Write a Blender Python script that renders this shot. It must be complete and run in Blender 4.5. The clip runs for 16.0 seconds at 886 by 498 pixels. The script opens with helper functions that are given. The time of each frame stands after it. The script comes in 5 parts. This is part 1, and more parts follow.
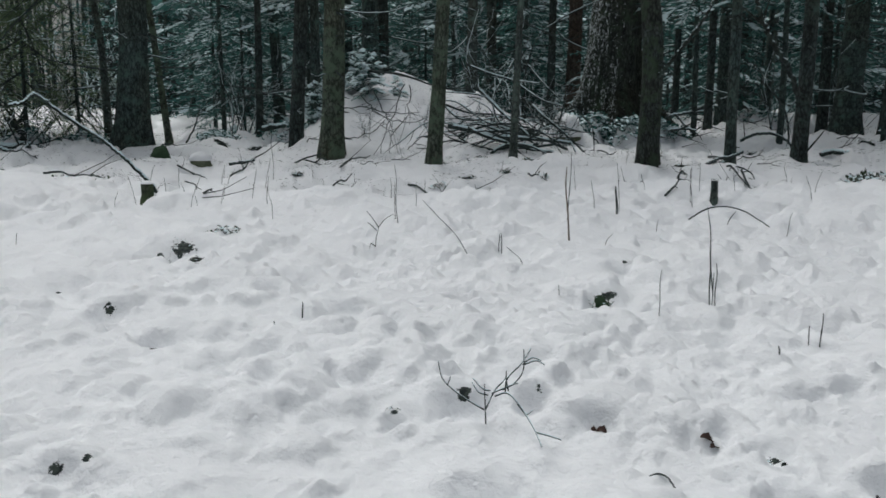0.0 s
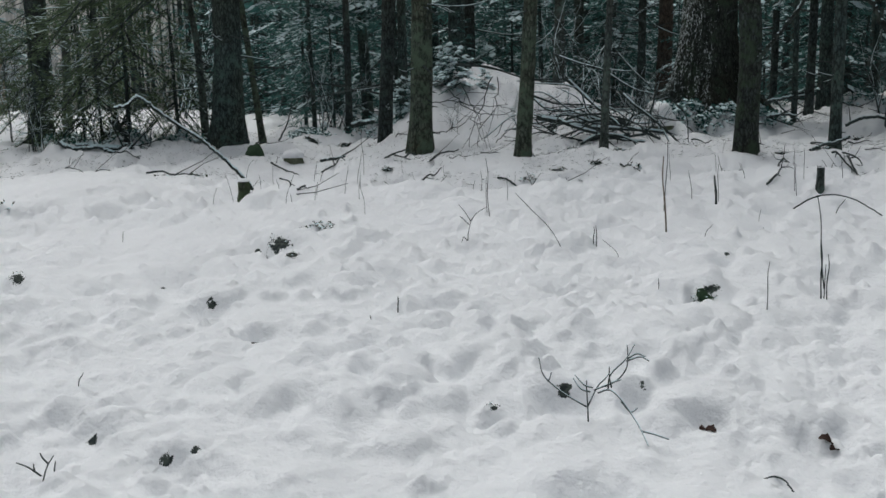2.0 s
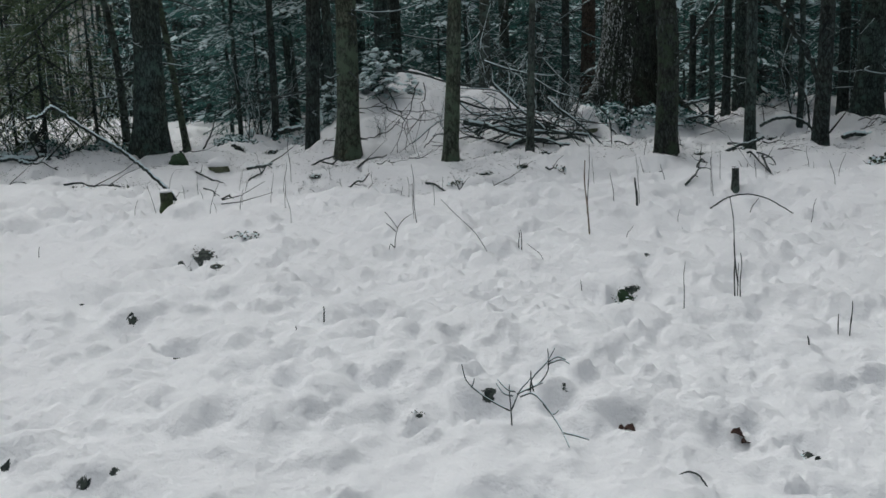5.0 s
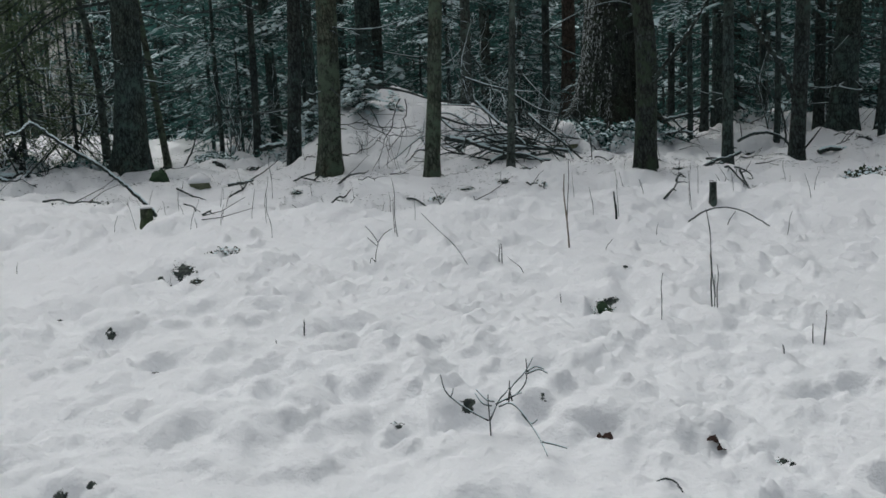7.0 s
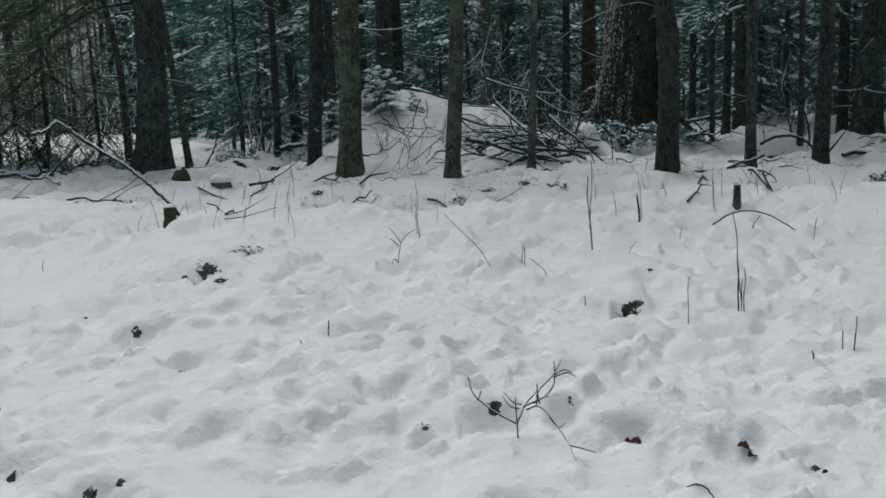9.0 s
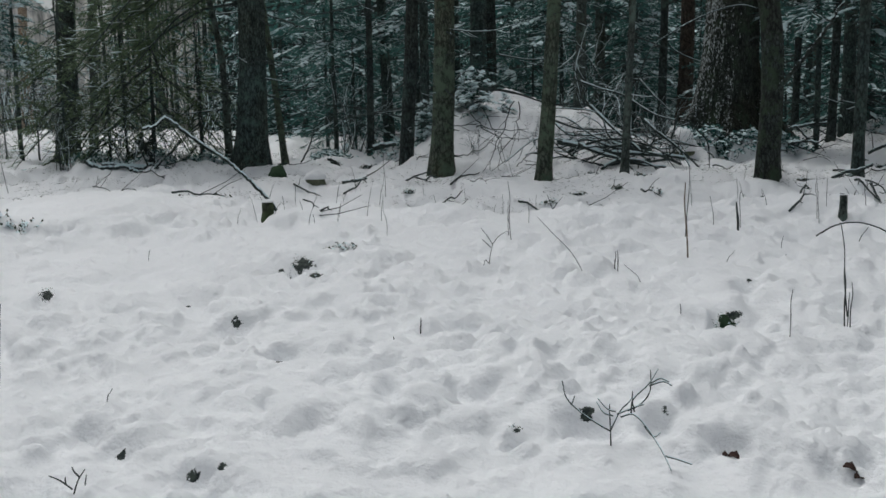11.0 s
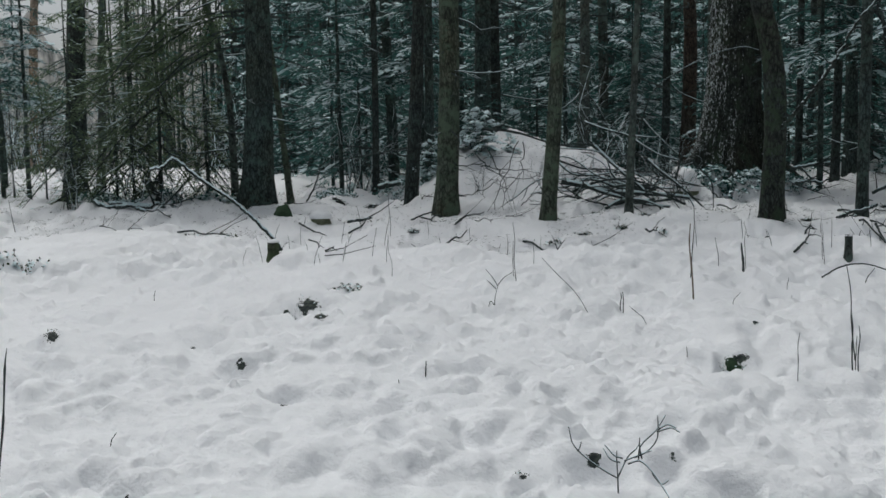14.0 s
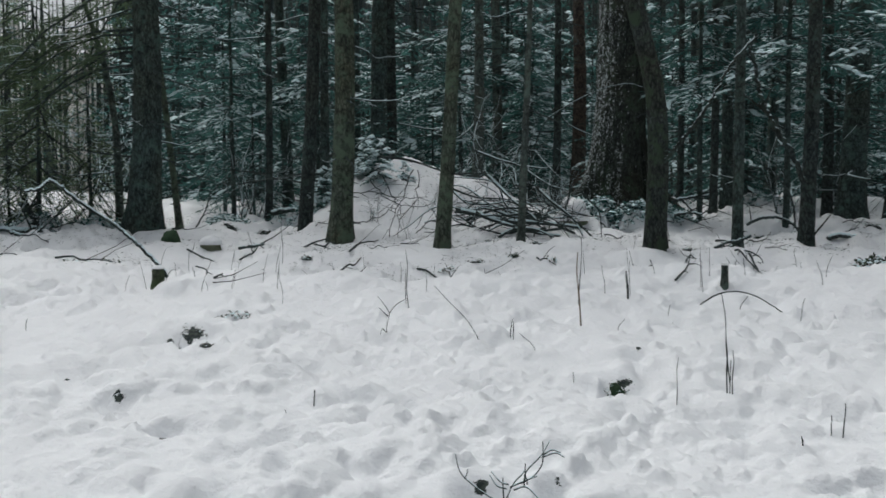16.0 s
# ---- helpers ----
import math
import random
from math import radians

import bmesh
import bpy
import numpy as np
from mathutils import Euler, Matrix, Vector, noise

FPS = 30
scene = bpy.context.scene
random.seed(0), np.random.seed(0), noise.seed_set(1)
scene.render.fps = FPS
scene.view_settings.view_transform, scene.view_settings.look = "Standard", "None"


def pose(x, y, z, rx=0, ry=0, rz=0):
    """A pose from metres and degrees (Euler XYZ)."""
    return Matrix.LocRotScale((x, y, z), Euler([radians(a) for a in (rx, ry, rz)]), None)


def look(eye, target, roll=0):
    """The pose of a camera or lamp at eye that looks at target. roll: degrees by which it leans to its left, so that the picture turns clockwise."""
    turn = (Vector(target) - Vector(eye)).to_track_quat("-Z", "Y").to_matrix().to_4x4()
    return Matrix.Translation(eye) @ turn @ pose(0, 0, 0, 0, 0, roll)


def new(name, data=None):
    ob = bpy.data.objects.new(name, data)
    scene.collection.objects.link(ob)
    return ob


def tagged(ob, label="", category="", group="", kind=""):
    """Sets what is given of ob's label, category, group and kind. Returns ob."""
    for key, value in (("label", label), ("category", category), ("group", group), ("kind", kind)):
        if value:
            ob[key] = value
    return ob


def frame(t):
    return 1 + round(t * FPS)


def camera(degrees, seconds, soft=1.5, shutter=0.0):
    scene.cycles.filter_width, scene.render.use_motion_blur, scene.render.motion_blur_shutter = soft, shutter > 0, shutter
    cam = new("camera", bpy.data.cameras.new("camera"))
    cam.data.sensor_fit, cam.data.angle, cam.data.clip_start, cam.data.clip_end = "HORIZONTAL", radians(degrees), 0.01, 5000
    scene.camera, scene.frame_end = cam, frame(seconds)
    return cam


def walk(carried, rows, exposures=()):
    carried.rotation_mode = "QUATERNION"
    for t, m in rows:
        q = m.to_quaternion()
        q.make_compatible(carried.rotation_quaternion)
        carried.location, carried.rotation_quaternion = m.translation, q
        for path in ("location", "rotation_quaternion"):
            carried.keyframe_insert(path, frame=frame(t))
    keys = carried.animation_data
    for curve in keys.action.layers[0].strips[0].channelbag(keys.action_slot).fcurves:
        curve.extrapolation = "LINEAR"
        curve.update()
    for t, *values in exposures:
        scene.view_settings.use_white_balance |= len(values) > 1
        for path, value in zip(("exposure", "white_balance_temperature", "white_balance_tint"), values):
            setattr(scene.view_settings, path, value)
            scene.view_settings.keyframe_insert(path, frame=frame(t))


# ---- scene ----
cam = camera(56.4, 16.0, soft=1.55, shutter=0.4)

# seconds, x, y, z, yaw to the left, pitch up, roll
ROWS = [
    (0.0, 0.000, -0.000, 1.100, -0.00, -9.00, 0.00),
    (0.5, -0.016, 0.019, 1.096, 2.32, -9.11, -0.77),
    (1.0, -0.044, 0.036, 1.095, 5.42, -8.82, -1.11),
    (1.5, -0.043, 0.034, 1.093, 5.92, -9.06, -1.01),
    (2.0, -0.039, 0.038, 1.095, 6.07, -9.37, -1.51),
    (2.5, -0.042, 0.032, 1.093, 6.67, -9.37, -1.17),
    (3.0, -0.042, 0.029, 1.094, 6.91, -9.28, -1.13),
    (3.5, -0.020, 0.029, 1.096, 3.72, -9.83, -2.02),
    (3.7, -0.015, 0.028, 1.103, 1.83, -9.52, -1.88),
    (5.8, 0.005, 0.027, 1.113, 1.00, -8.99, -2.53),
    (6.0, 0.005, 0.018, 1.102, 0.36, -8.79, -2.35),
    (6.5, 0.007, 0.010, 1.101, 0.46, -8.37, -2.46),
    (7.0, 0.017, 0.006, 1.097, 0.19, -8.13, -2.35),
    (7.5, 0.047, -0.002, 1.101, -4.02, -8.24, -2.73),
    (8.0, 0.053, -0.015, 1.107, -5.25, -8.22, -3.08),
    (8.5, 0.017, -0.002, 1.106, -1.70, -7.68, -2.41),
    (9.0, -0.020, 0.013, 1.099, 1.35, -8.02, -2.01),
    (9.5, -0.032, 0.016, 1.098, 2.45, -8.06, -1.67),
    (10.0, -0.044, 0.018, 1.100, 4.34, -7.34, -1.80),
    (10.2, -0.048, 0.014, 1.094, 5.25, -7.44, -1.52),
    (12.3, -0.063, -0.004, 1.117, 7.94, -7.90, -0.77),
    (12.5, -0.061, -0.003, 1.109, 7.81, -7.62, -0.68),
    (13.0, -0.061, -0.001, 1.120, 7.67, -6.34, -0.70),
    (13.5, -0.063, 0.002, 1.118, 7.60, -5.90, -0.52),
    (14.0, -0.062, -0.003, 1.124, 7.56, -5.18, -0.89),
    (14.5, -0.059, -0.004, 1.125, 7.00, -4.33, -0.54),
    (15.0, -0.053, -0.004, 1.130, 5.95, -3.63, -0.17),
    (15.5, -0.041, 0.010, 1.124, 2.97, -3.51, 0.13),
    (16.0, -0.036, 0.011, 1.119, 0.37, -3.31, -0.05),
]


def aim(x, y, z, yaw, pitch, roll):
    a, b = radians(yaw), radians(pitch)
    way = Vector((-math.sin(a) * math.cos(b), math.cos(a) * math.cos(b), math.sin(b)))
    return look((x, y, z), Vector((x, y, z)) + way, roll)


walk(cam, [(r[0], aim(*r[1:])) for r in ROWS], [(t, e - 0.16, 6320, 6) for t, e in ((0.0, -0.40), (2.0, -0.44), (3.0, -0.54), (8.5, -0.55), (12.5, -0.48), (15.0, -0.48), (16.0, -0.31))])

# ---------------------------------------------------------------- light
SUN_ELEV, SUN_AZ = 67.0, -35.0   # azimuth from +y towards +x

world = bpy.data.worlds.new("overcast_sky")
scene.world = world
world.use_nodes = True
wn, wl = world.node_tree.nodes, world.node_tree.links
sky = wn.new("ShaderNodeTexSky")
sky.sky_type = "NISHITA"
sky.sun_disc = False
sky.sun_elevation = radians(SUN_ELEV)
sky.sun_rotation = radians(SUN_AZ)
sky.air_density, sky.dust_density, sky.ozone_density = 1.0, 6.0, 1.0
grey = wn.new("ShaderNodeHueSaturation")
grey.inputs["Saturation"].default_value = 0.30
bg = wn["Background"]
bg.inputs["Strength"].default_value = 0.15
wl.new(sky.outputs[0], grey.inputs["Color"])
wl.new(grey.outputs[0], bg.inputs["Color"])

sun = new("sun", bpy.data.lights.new("sun", "SUN"))
sun.data.energy, sun.data.angle = 0.85, radians(50)
sun.data.color = (1.0, 0.97, 0.94)
a, e = radians(SUN_AZ), radians(SUN_ELEV)
sun.matrix_world = look((0, 0, 0), (-math.sin(a) * math.cos(e), -math.cos(a) * math.cos(e), -math.sin(e)))


# ---------------------------------------------------------------- materials
def material(name, rough=0.8):
    m = bpy.data.materials.new(name)
    m.use_nodes = True
    t = m.node_tree
    p = t.nodes["Principled BSDF"]
    p.inputs["Roughness"].default_value = rough
    return m, t.nodes, t.links, p


def node(nodes, kind, **values):
    n = nodes.new(kind)
    for k, v in values.items():
        n.inputs[k].default_value = v
    return n


def ramp(nodes, *stops):
    n = nodes.new("ShaderNodeValToRGB")
    while len(n.color_ramp.elements) < len(stops):
        n.color_ramp.elements.new(0.5)
    for el, (at, c) in zip(n.color_ramp.elements, stops):
        el.position, el.color = at, (*c, 1)
    return n


def snow_material(name, tone=(0.83, 0.84, 0.86), bump=0.5, gaps=False):
    m, n, l, p = material(name, 0.65)
    co = n.new("ShaderNodeNewGeometry")
    big = node(n, "ShaderNodeTexNoise", Scale=2.3, Detail=4.0)
    fine = node(n, "ShaderNodeTexNoise", Scale=55.0, Detail=5.0)
    l.new(co.outputs["Position"], big.inputs["Vector"])
    l.new(co.outputs["Position"], fine.inputs["Vector"])
    r = ramp(n, (0.3, tuple(0.93 * c for c in tone)), (0.7, tone))
    l.new(big.outputs["Fac"], r.inputs["Fac"])
    if gaps:   # dark ground in the snow's holes, and shade painted in some hollows, with a crumbled edge
        hole = n.new("ShaderNodeAttribute")
        hole.attribute_name = "bare"
        crumb = node(n, "ShaderNodeTexNoise", Scale=38.0, Detail=6.0, Roughness=0.7)
        l.new(co.outputs["Position"], crumb.inputs["Vector"])
        total = n.new("ShaderNodeMath")
        total.operation = "MULTIPLY_ADD"
        total.inputs[1].default_value = 1.5
        l.new(crumb.outputs["Fac"], total.inputs[0])
        l.new(hole.outputs["Fac"], total.inputs[2])
        cut = ramp(n, (0.5, (0, 0, 0)), (0.56, (1, 1, 1)))
        shift = n.new("ShaderNodeMath")
        shift.operation = "SUBTRACT"
        shift.inputs[1].default_value = 0.70
        l.new(total.outputs[0], shift.inputs[0])
        l.new(shift.outputs[0], cut.inputs["Fac"])
        soil = ramp(n, (0.42, (0.012, 0.020, 0.020)), (0.62, (0.055, 0.070, 0.060)))
        l.new(fine.outputs["Fac"], soil.inputs["Fac"])
        mix = n.new("ShaderNodeMixRGB")
        l.new(cut.outputs["Color"], mix.inputs[0])
        l.new(r.outputs["Color"], mix.inputs[1])
        l.new(soil.outputs["Color"], mix.inputs[2])
        r = mix
    l.new(r.outputs["Color"], p.inputs["Base Color"])
    b = node(n, "ShaderNodeBump", Strength=bump, Distance=0.012)
    l.new(fine.outputs["Fac"], b.inputs["Height"])
    mid = node(n, "ShaderNodeTexNoise", Scale=17.0, Detail=6.0, Roughness=0.6)
    l.new(co.outputs["Position"], mid.inputs["Vector"])
    out = node(n, "ShaderNodeBump", Strength=2.2 * bump, Distance=0.02)
    l.new(mid.outputs["Fac"], out.inputs["Height"])
    l.new(b.outputs["Normal"], out.inputs["Normal"])
    l.new(out.outputs["Normal"], p.inputs["Normal"])
    p.inputs["Specular IOR Level"].default_value = 0.25
    return m


def bark_material(name, dark, light, lichen, flecks=0.0, lichen_from=0.52, scale=1.0, deep=0.6, tint=(1.0, 0.89, 0.78)):
    """Scaly bark: cracked plates, fine grain, broad brownish and greenish zones, lichen, and snow flecks on the weather side."""
    m, n, l, p = material(name, 0.9)
    p.inputs["Specular IOR Level"].default_value = 0.2
    co = n.new("ShaderNodeTexCoord")
    mp = n.new("ShaderNodeMapping")
    mp.inputs["Scale"].default_value = (16 * scale, 16 * scale, 6.5 * scale)
    l.new(co.outputs["Object"], mp.inputs["Vector"])
    grain = node(n, "ShaderNodeTexNoise", Scale=1.0, Detail=8.0, Roughness=0.75)
    l.new(mp.outputs["Vector"], grain.inputs["Vector"])
    bent = n.new("ShaderNodeVectorMath")
    bent.operation = "MULTIPLY_ADD"
    bent.inputs[1].default_value = (1.1, 1.1, 1.1)
    l.new(grain.outputs["Color"], bent.inputs[0])
    l.new(mp.outputs["Vector"], bent.inputs[2])
    plates = node(n, "ShaderNodeTexVoronoi", Scale=1.7)
    plates.feature = "DISTANCE_TO_EDGE"
    l.new(bent.outputs[0], plates.inputs["Vector"])
    r = ramp(n, (0.36, dark), (0.64, light))
    l.new(grain.outputs["Fac"], r.inputs["Fac"])
    crack = ramp(n, (0.02, (0.42, 0.42, 0.42)), (0.22, (1.12, 1.12, 1.12)))
    l.new(plates.outputs["Distance"], crack.inputs["Fac"])
    broad = node(n, "ShaderNodeTexNoise", Scale=1.1, Detail=3.0)
    l.new(co.outputs["Object"], broad.inputs["Vector"])
    zone = ramp(n, (0.42, (1, 1, 1)), (0.58, tint))
    l.new(broad.outputs["Fac"], zone.inputs["Fac"])
    patch = node(n, "ShaderNodeTexNoise", Scale=4.5, Detail=8.0, Roughness=0.75)
    l.new(co.outputs["Object"], patch.inputs["Vector"])
    pr = ramp(n, (lichen_from, (0, 0, 0)), (lichen_from + 0.12, (1, 1, 1)))
    l.new(patch.outputs["Fac"], pr.inputs["Fac"])
    last = r
    for other in (zone, crack):
        mul = n.new("ShaderNodeMixRGB")
        mul.blend_type = "MULTIPLY"
        mul.inputs[0].default_value = 1.0
        l.new(last.outputs["Color"], mul.inputs[1])
        l.new(other.outputs["Color"], mul.inputs[2])
        last = mul
    out = n.new("ShaderNodeMixRGB")
    out.inputs[2].default_value = (*lichen, 1)
    l.new(pr.outputs["Color"], out.inputs[0])
    l.new(last.outputs["Color"], out.inputs[1])
    if flecks > 0:
        fm = n.new("ShaderNodeMapping")
        fm.inputs["Scale"].default_value = (46, 46, 20)
        l.new(co.outputs["Object"], fm.inputs["Vector"])
        fl = node(n, "ShaderNodeTexNoise", Scale=1.0, Detail=6.0, Roughness=0.7)
        l.new(fm.outputs["Vector"], fl.inputs["Vector"])
        side = n.new("ShaderNodeNewGeometry")
        sep = n.new("ShaderNodeSeparateXYZ")
        l.new(side.outputs["Normal"], sep.inputs[0])
        wind = n.new("ShaderNodeMapRange")
        wind.inputs["From Min"].default_value, wind.inputs["From Max"].default_value = 0.6, -0.9
        wind.inputs["To Min"].default_value, wind.inputs["To Max"].default_value = -0.10, 0.10
        l.new(sep.outputs["X"], wind.inputs["Value"])
        add = n.new("ShaderNodeMath")
        l.new(fl.outputs["Fac"], add.inputs[0])
        l.new(wind.outputs["Result"], add.inputs[1])
        fr = ramp(n, (0.64 - flecks, (0, 0, 0)), (0.70 - flecks, (1, 1, 1)))
        l.new(add.outputs[0], fr.inputs["Fac"])
        white = n.new("ShaderNodeMixRGB")
        white.inputs[2].default_value = (0.7, 0.76, 0.77, 1)
        l.new(fr.outputs["Color"], white.inputs[0])
        l.new(out.outputs["Color"], white.inputs[1])
        out = white
    l.new(out.outputs["Color"], p.inputs["Base Color"])
    b = node(n, "ShaderNodeBump", Strength=deep, Distance=0.05)
    l.new(grain.outputs["Fac"], b.inputs["Height"])
    c = node(n, "ShaderNodeBump", Strength=deep, Distance=0.015)
    l.new(crack.outputs["Color"], c.inputs["Height"])
    l.new(b.outputs["Normal"], c.inputs["Normal"])
    l.new(c.outputs["Normal"], p.inputs["Normal"])
    return m


def plain_material(name, c1, c2, scale=12.0, rough=0.85, thin=0.0, upright=1.0):
    m, n, l, p = material(name, rough)
    p.inputs["Specular IOR Level"].default_value = 0.2
    co = n.new("ShaderNodeNewGeometry")
    t = node(n, "ShaderNodeTexNoise", Scale=scale, Detail=4.0)
    mp = n.new("ShaderNodeMapping")
    mp.inputs["Scale"].default_value = (1, 1, upright)
    l.new(co.outputs["Position"], mp.inputs["Vector"])
    l.new(mp.outputs["Vector"], t.inputs["Vector"])
    r = ramp(n, (0.32, c1), (0.68, c2))
    l.new(t.outputs["Fac"], r.inputs["Fac"])
    rnd = n.new("ShaderNodeHueSaturation")
    mr = n.new("ShaderNodeMapRange")
    mr.inputs["To Min"].default_value, mr.inputs["To Max"].default_value = 0.7, 1.35
    l.new(co.outputs["Random Per Island"], mr.inputs["Value"])
    l.new(mr.outputs["Result"], rnd.inputs["Value"])
    l.new(r.outputs["Color"], rnd.inputs["Color"])
    l.new(rnd.outputs["Color"], p.inputs["Base Color"])
    if thin:
        tr = n.new("ShaderNodeBsdfTranslucent")
        l.new(rnd.outputs["Color"], tr.inputs["Color"])
        mx = n.new("ShaderNodeMixShader")
        mx.inputs[0].default_value = thin
        l.new(p.outputs[0], mx.inputs[1])
        l.new(tr.outputs[0], mx.inputs[2])
        l.new(mx.outputs[0], n["Material Output"].inputs["Surface"])
    return m


SNOW = snow_material("snow", bump=0.15)
GROUND_SNOW = snow_material("trampled_snow", bump=0.42, gaps=True)
# snow copy tinted blue-green: the wood's shade is put into its colour
SHADE_TINT_SNOW = snow_material("shade_tinted_twig_snow", (0.66, 0.79, 0.82), 0.2)
SPRUCE_BARK = bark_material("spruce_bark", (0.021, 0.033, 0.032), (0.092, 0.128, 0.122), (0.080, 0.130, 0.110))
MOSSY_BARK = bark_material("mossy_bark", (0.028, 0.040, 0.032), (0.126, 0.150, 0.120), (0.100, 0.142, 0.098), lichen_from=0.47)
GREY_BARK = bark_material("grey_bark", (0.036, 0.047, 0.045), (0.140, 0.170, 0.160), (0.115, 0.160, 0.138), lichen_from=0.48)
OAK_BARK = bark_material("oak_bark", (0.017, 0.022, 0.020), (0.074, 0.088, 0.076), (0.050, 0.074, 0.050), flecks=0.03, scale=0.9, deep=1.0, tint=(1.0, 0.9, 0.78))
PINE_BARK = bark_material("pine_bark", (0.034, 0.030, 0.027), (0.125, 0.100, 0.084), (0.10, 0.098, 0.08), lichen_from=0.54, tint=(0.95, 0.88, 0.8))
DAMP_BARK = bark_material("damp_mossy_bark", (0.016, 0.021, 0.020), (0.072, 0.088, 0.082), (0.048, 0.072, 0.046), lichen_from=0.48)
PALE_BARK = bark_material("pale_bark", (0.25, 0.20, 0.15), (0.5, 0.42, 0.34), (0.2, 0.18, 0.12), lichen_from=0.62)
DARK_BARK = bark_material("dark_bark", (0.019, 0.026, 0.026), (0.072, 0.094, 0.092), (0.066, 0.100, 0.086))
TWIG = plain_material("twig_bark", (0.018, 0.024, 0.024), (0.064, 0.082, 0.078), 30.0)
# needle colours raised above natural to make up for light missing among boughs
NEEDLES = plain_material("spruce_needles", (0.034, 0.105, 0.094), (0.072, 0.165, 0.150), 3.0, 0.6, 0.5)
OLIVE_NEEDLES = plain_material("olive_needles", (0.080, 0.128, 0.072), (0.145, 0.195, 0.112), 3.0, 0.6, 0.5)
LEAVES = plain_material("low_evergreen_leaves", (0.01, 0.022, 0.012), (0.04, 0.06, 0.03), 30.0, 0.5)
MOSS = plain_material("moss", (0.016, 0.030, 0.018), (0.044, 0.078, 0.042), 60.0, 0.95)
DRY = plain_material("dry_stem", (0.10, 0.08, 0.06), (0.22, 0.18, 0.14), 40.0)
# soil taken near black so its patches carry the darkness of deep holes
SOIL = plain_material("hole_dark_soil", (0.008, 0.011, 0.011), (0.026, 0.033, 0.032), 40.0)
DEAD_LEAF = plain_material("dead_leaf", (0.022, 0.013, 0.011), (0.055, 0.032, 0.026), 50.0)
# conifer wall lightened in colour to imitate mist over distance
FARWALL = plain_material("haze_tinted_wood", (0.060, 0.086, 0.086), (0.150, 0.185, 0.182), 1.2, 0.95)
# pale mottling paints the sunlit haze and glints on the open side
HAZE_PALE_WOOD = plain_material("sunlit_haze_wood", (0.22, 0.22, 0.20), (0.86, 0.83, 0.78), 1.6, 0.95, 0.0, 0.35)
STONE = plain_material("mossy_stone", (0.05, 0.065, 0.035), (0.16, 0.17, 0.12), 18.0)

# ---------------------------------------------------------------- mesh helpers
TABLE = np.random.RandomState(7).rand(256, 256)


def value_noise(x, y, shift=0):
    x, y = np.asarray(x, float) + shift * 17.31, np.asarray(y, float) + shift * 9.77
    i, j = np.floor(x).astype(int), np.floor(y).astype(int)
    u, v = x - i, y - j
    u, v = u * u * u * (u * (6 * u - 15) + 10), v * v * v * (v * (6 * v - 15) + 10)
    i0, i1, j0, j1 = i % 256, (i + 1) % 256, j % 256, (j + 1) % 256
    return (TABLE[i0, j0] * (1 - u) + TABLE[i1, j0] * u) * (1 - v) + (TABLE[i0, j1] * (1 - u) + TABLE[i1, j1] * u) * v


def swell(x, y, size, shift):
    """Noise from -1 to 1 over lumps of that size; turned, so that no grid shows."""
    c, s = math.cos(shift * 0.9), math.sin(shift * 0.9)
    return 2 * value_noise((c * x - s * y) / size, (s * x + c * y) / size, shift) - 1


class Geo:
    def __init__(self):
        self.v, self.f = [], []

    def tube(self, pts, radii, sides=5):
        p = np.asarray(pts, float)
        k = len(p)
        d = np.gradient(p, axis=0)
        d /= np.linalg.norm(d, axis=1)[:, None] + 1e-9
        ref = np.array((0.31, 0.11, 0.94)) if abs(d[0][2]) < 0.8 else np.array((0.95, 0.3, 0.05))
        s = np.cross(d, ref)
        s /= np.linalg.norm(s, axis=1)[:, None] + 1e-9
        t = np.cross(s, d)
        r = np.broadcast_to(np.asarray(radii, float), (k,))
        a = np.arange(sides) * 2 * math.pi / sides
        ring = p[:, None] + r[:, None, None] * (np.cos(a)[None, :, None] * s[:, None] + np.sin(a)[None, :, None] * t[:, None])
        n = len(self.v)
        self.v.extend(map(tuple, ring.reshape(-1, 3)))
        for i in range(k - 1):
            for j in range(sides):
                q = (j + 1) % sides
                self.f.append((n + i * sides + j, n + i * sides + q, n + (i + 1) * sides + q, n + (i + 1) * sides + j))
        self.f.append(tuple(n + (k - 1) * sides + j for j in range(sides)))
        self.f.append(tuple(n + j for j in reversed(range(sides))))

    def blade(self, p, d, side, length, width, lift=0.0):
        """A narrow leaf-like diamond; lift raises its middle into a low ridge."""
        n = len(self.v)
        mid = p + d * length * 0.45
        w = side * width * 0.5
        tip = p + d * length
        if lift:
            up = np.array((0, 0, lift))
            self.v.extend((tuple(p), tuple(mid + w), tuple(tip), tuple(mid - w), tuple(mid + up)))
            self.f.extend(((n, n + 1, n + 4), (n + 1, n + 2, n + 4), (n + 2, n + 3, n + 4), (n + 3, n, n + 4)))
        else:
            self.v.extend((tuple(p), tuple(mid + w), tuple(tip), tuple(mid - w)))
            self.f.append((n, n + 1, n + 2, n + 3))

    def mesh(self, name, mat, smooth=True):
        me = bpy.data.meshes.new(name)
        me.from_pydata(self.v, [], self.f)
        me.materials.append(mat)
        me.polygons.foreach_set("use_smooth", [smooth] * len(me.polygons))
        me.update()
        return me


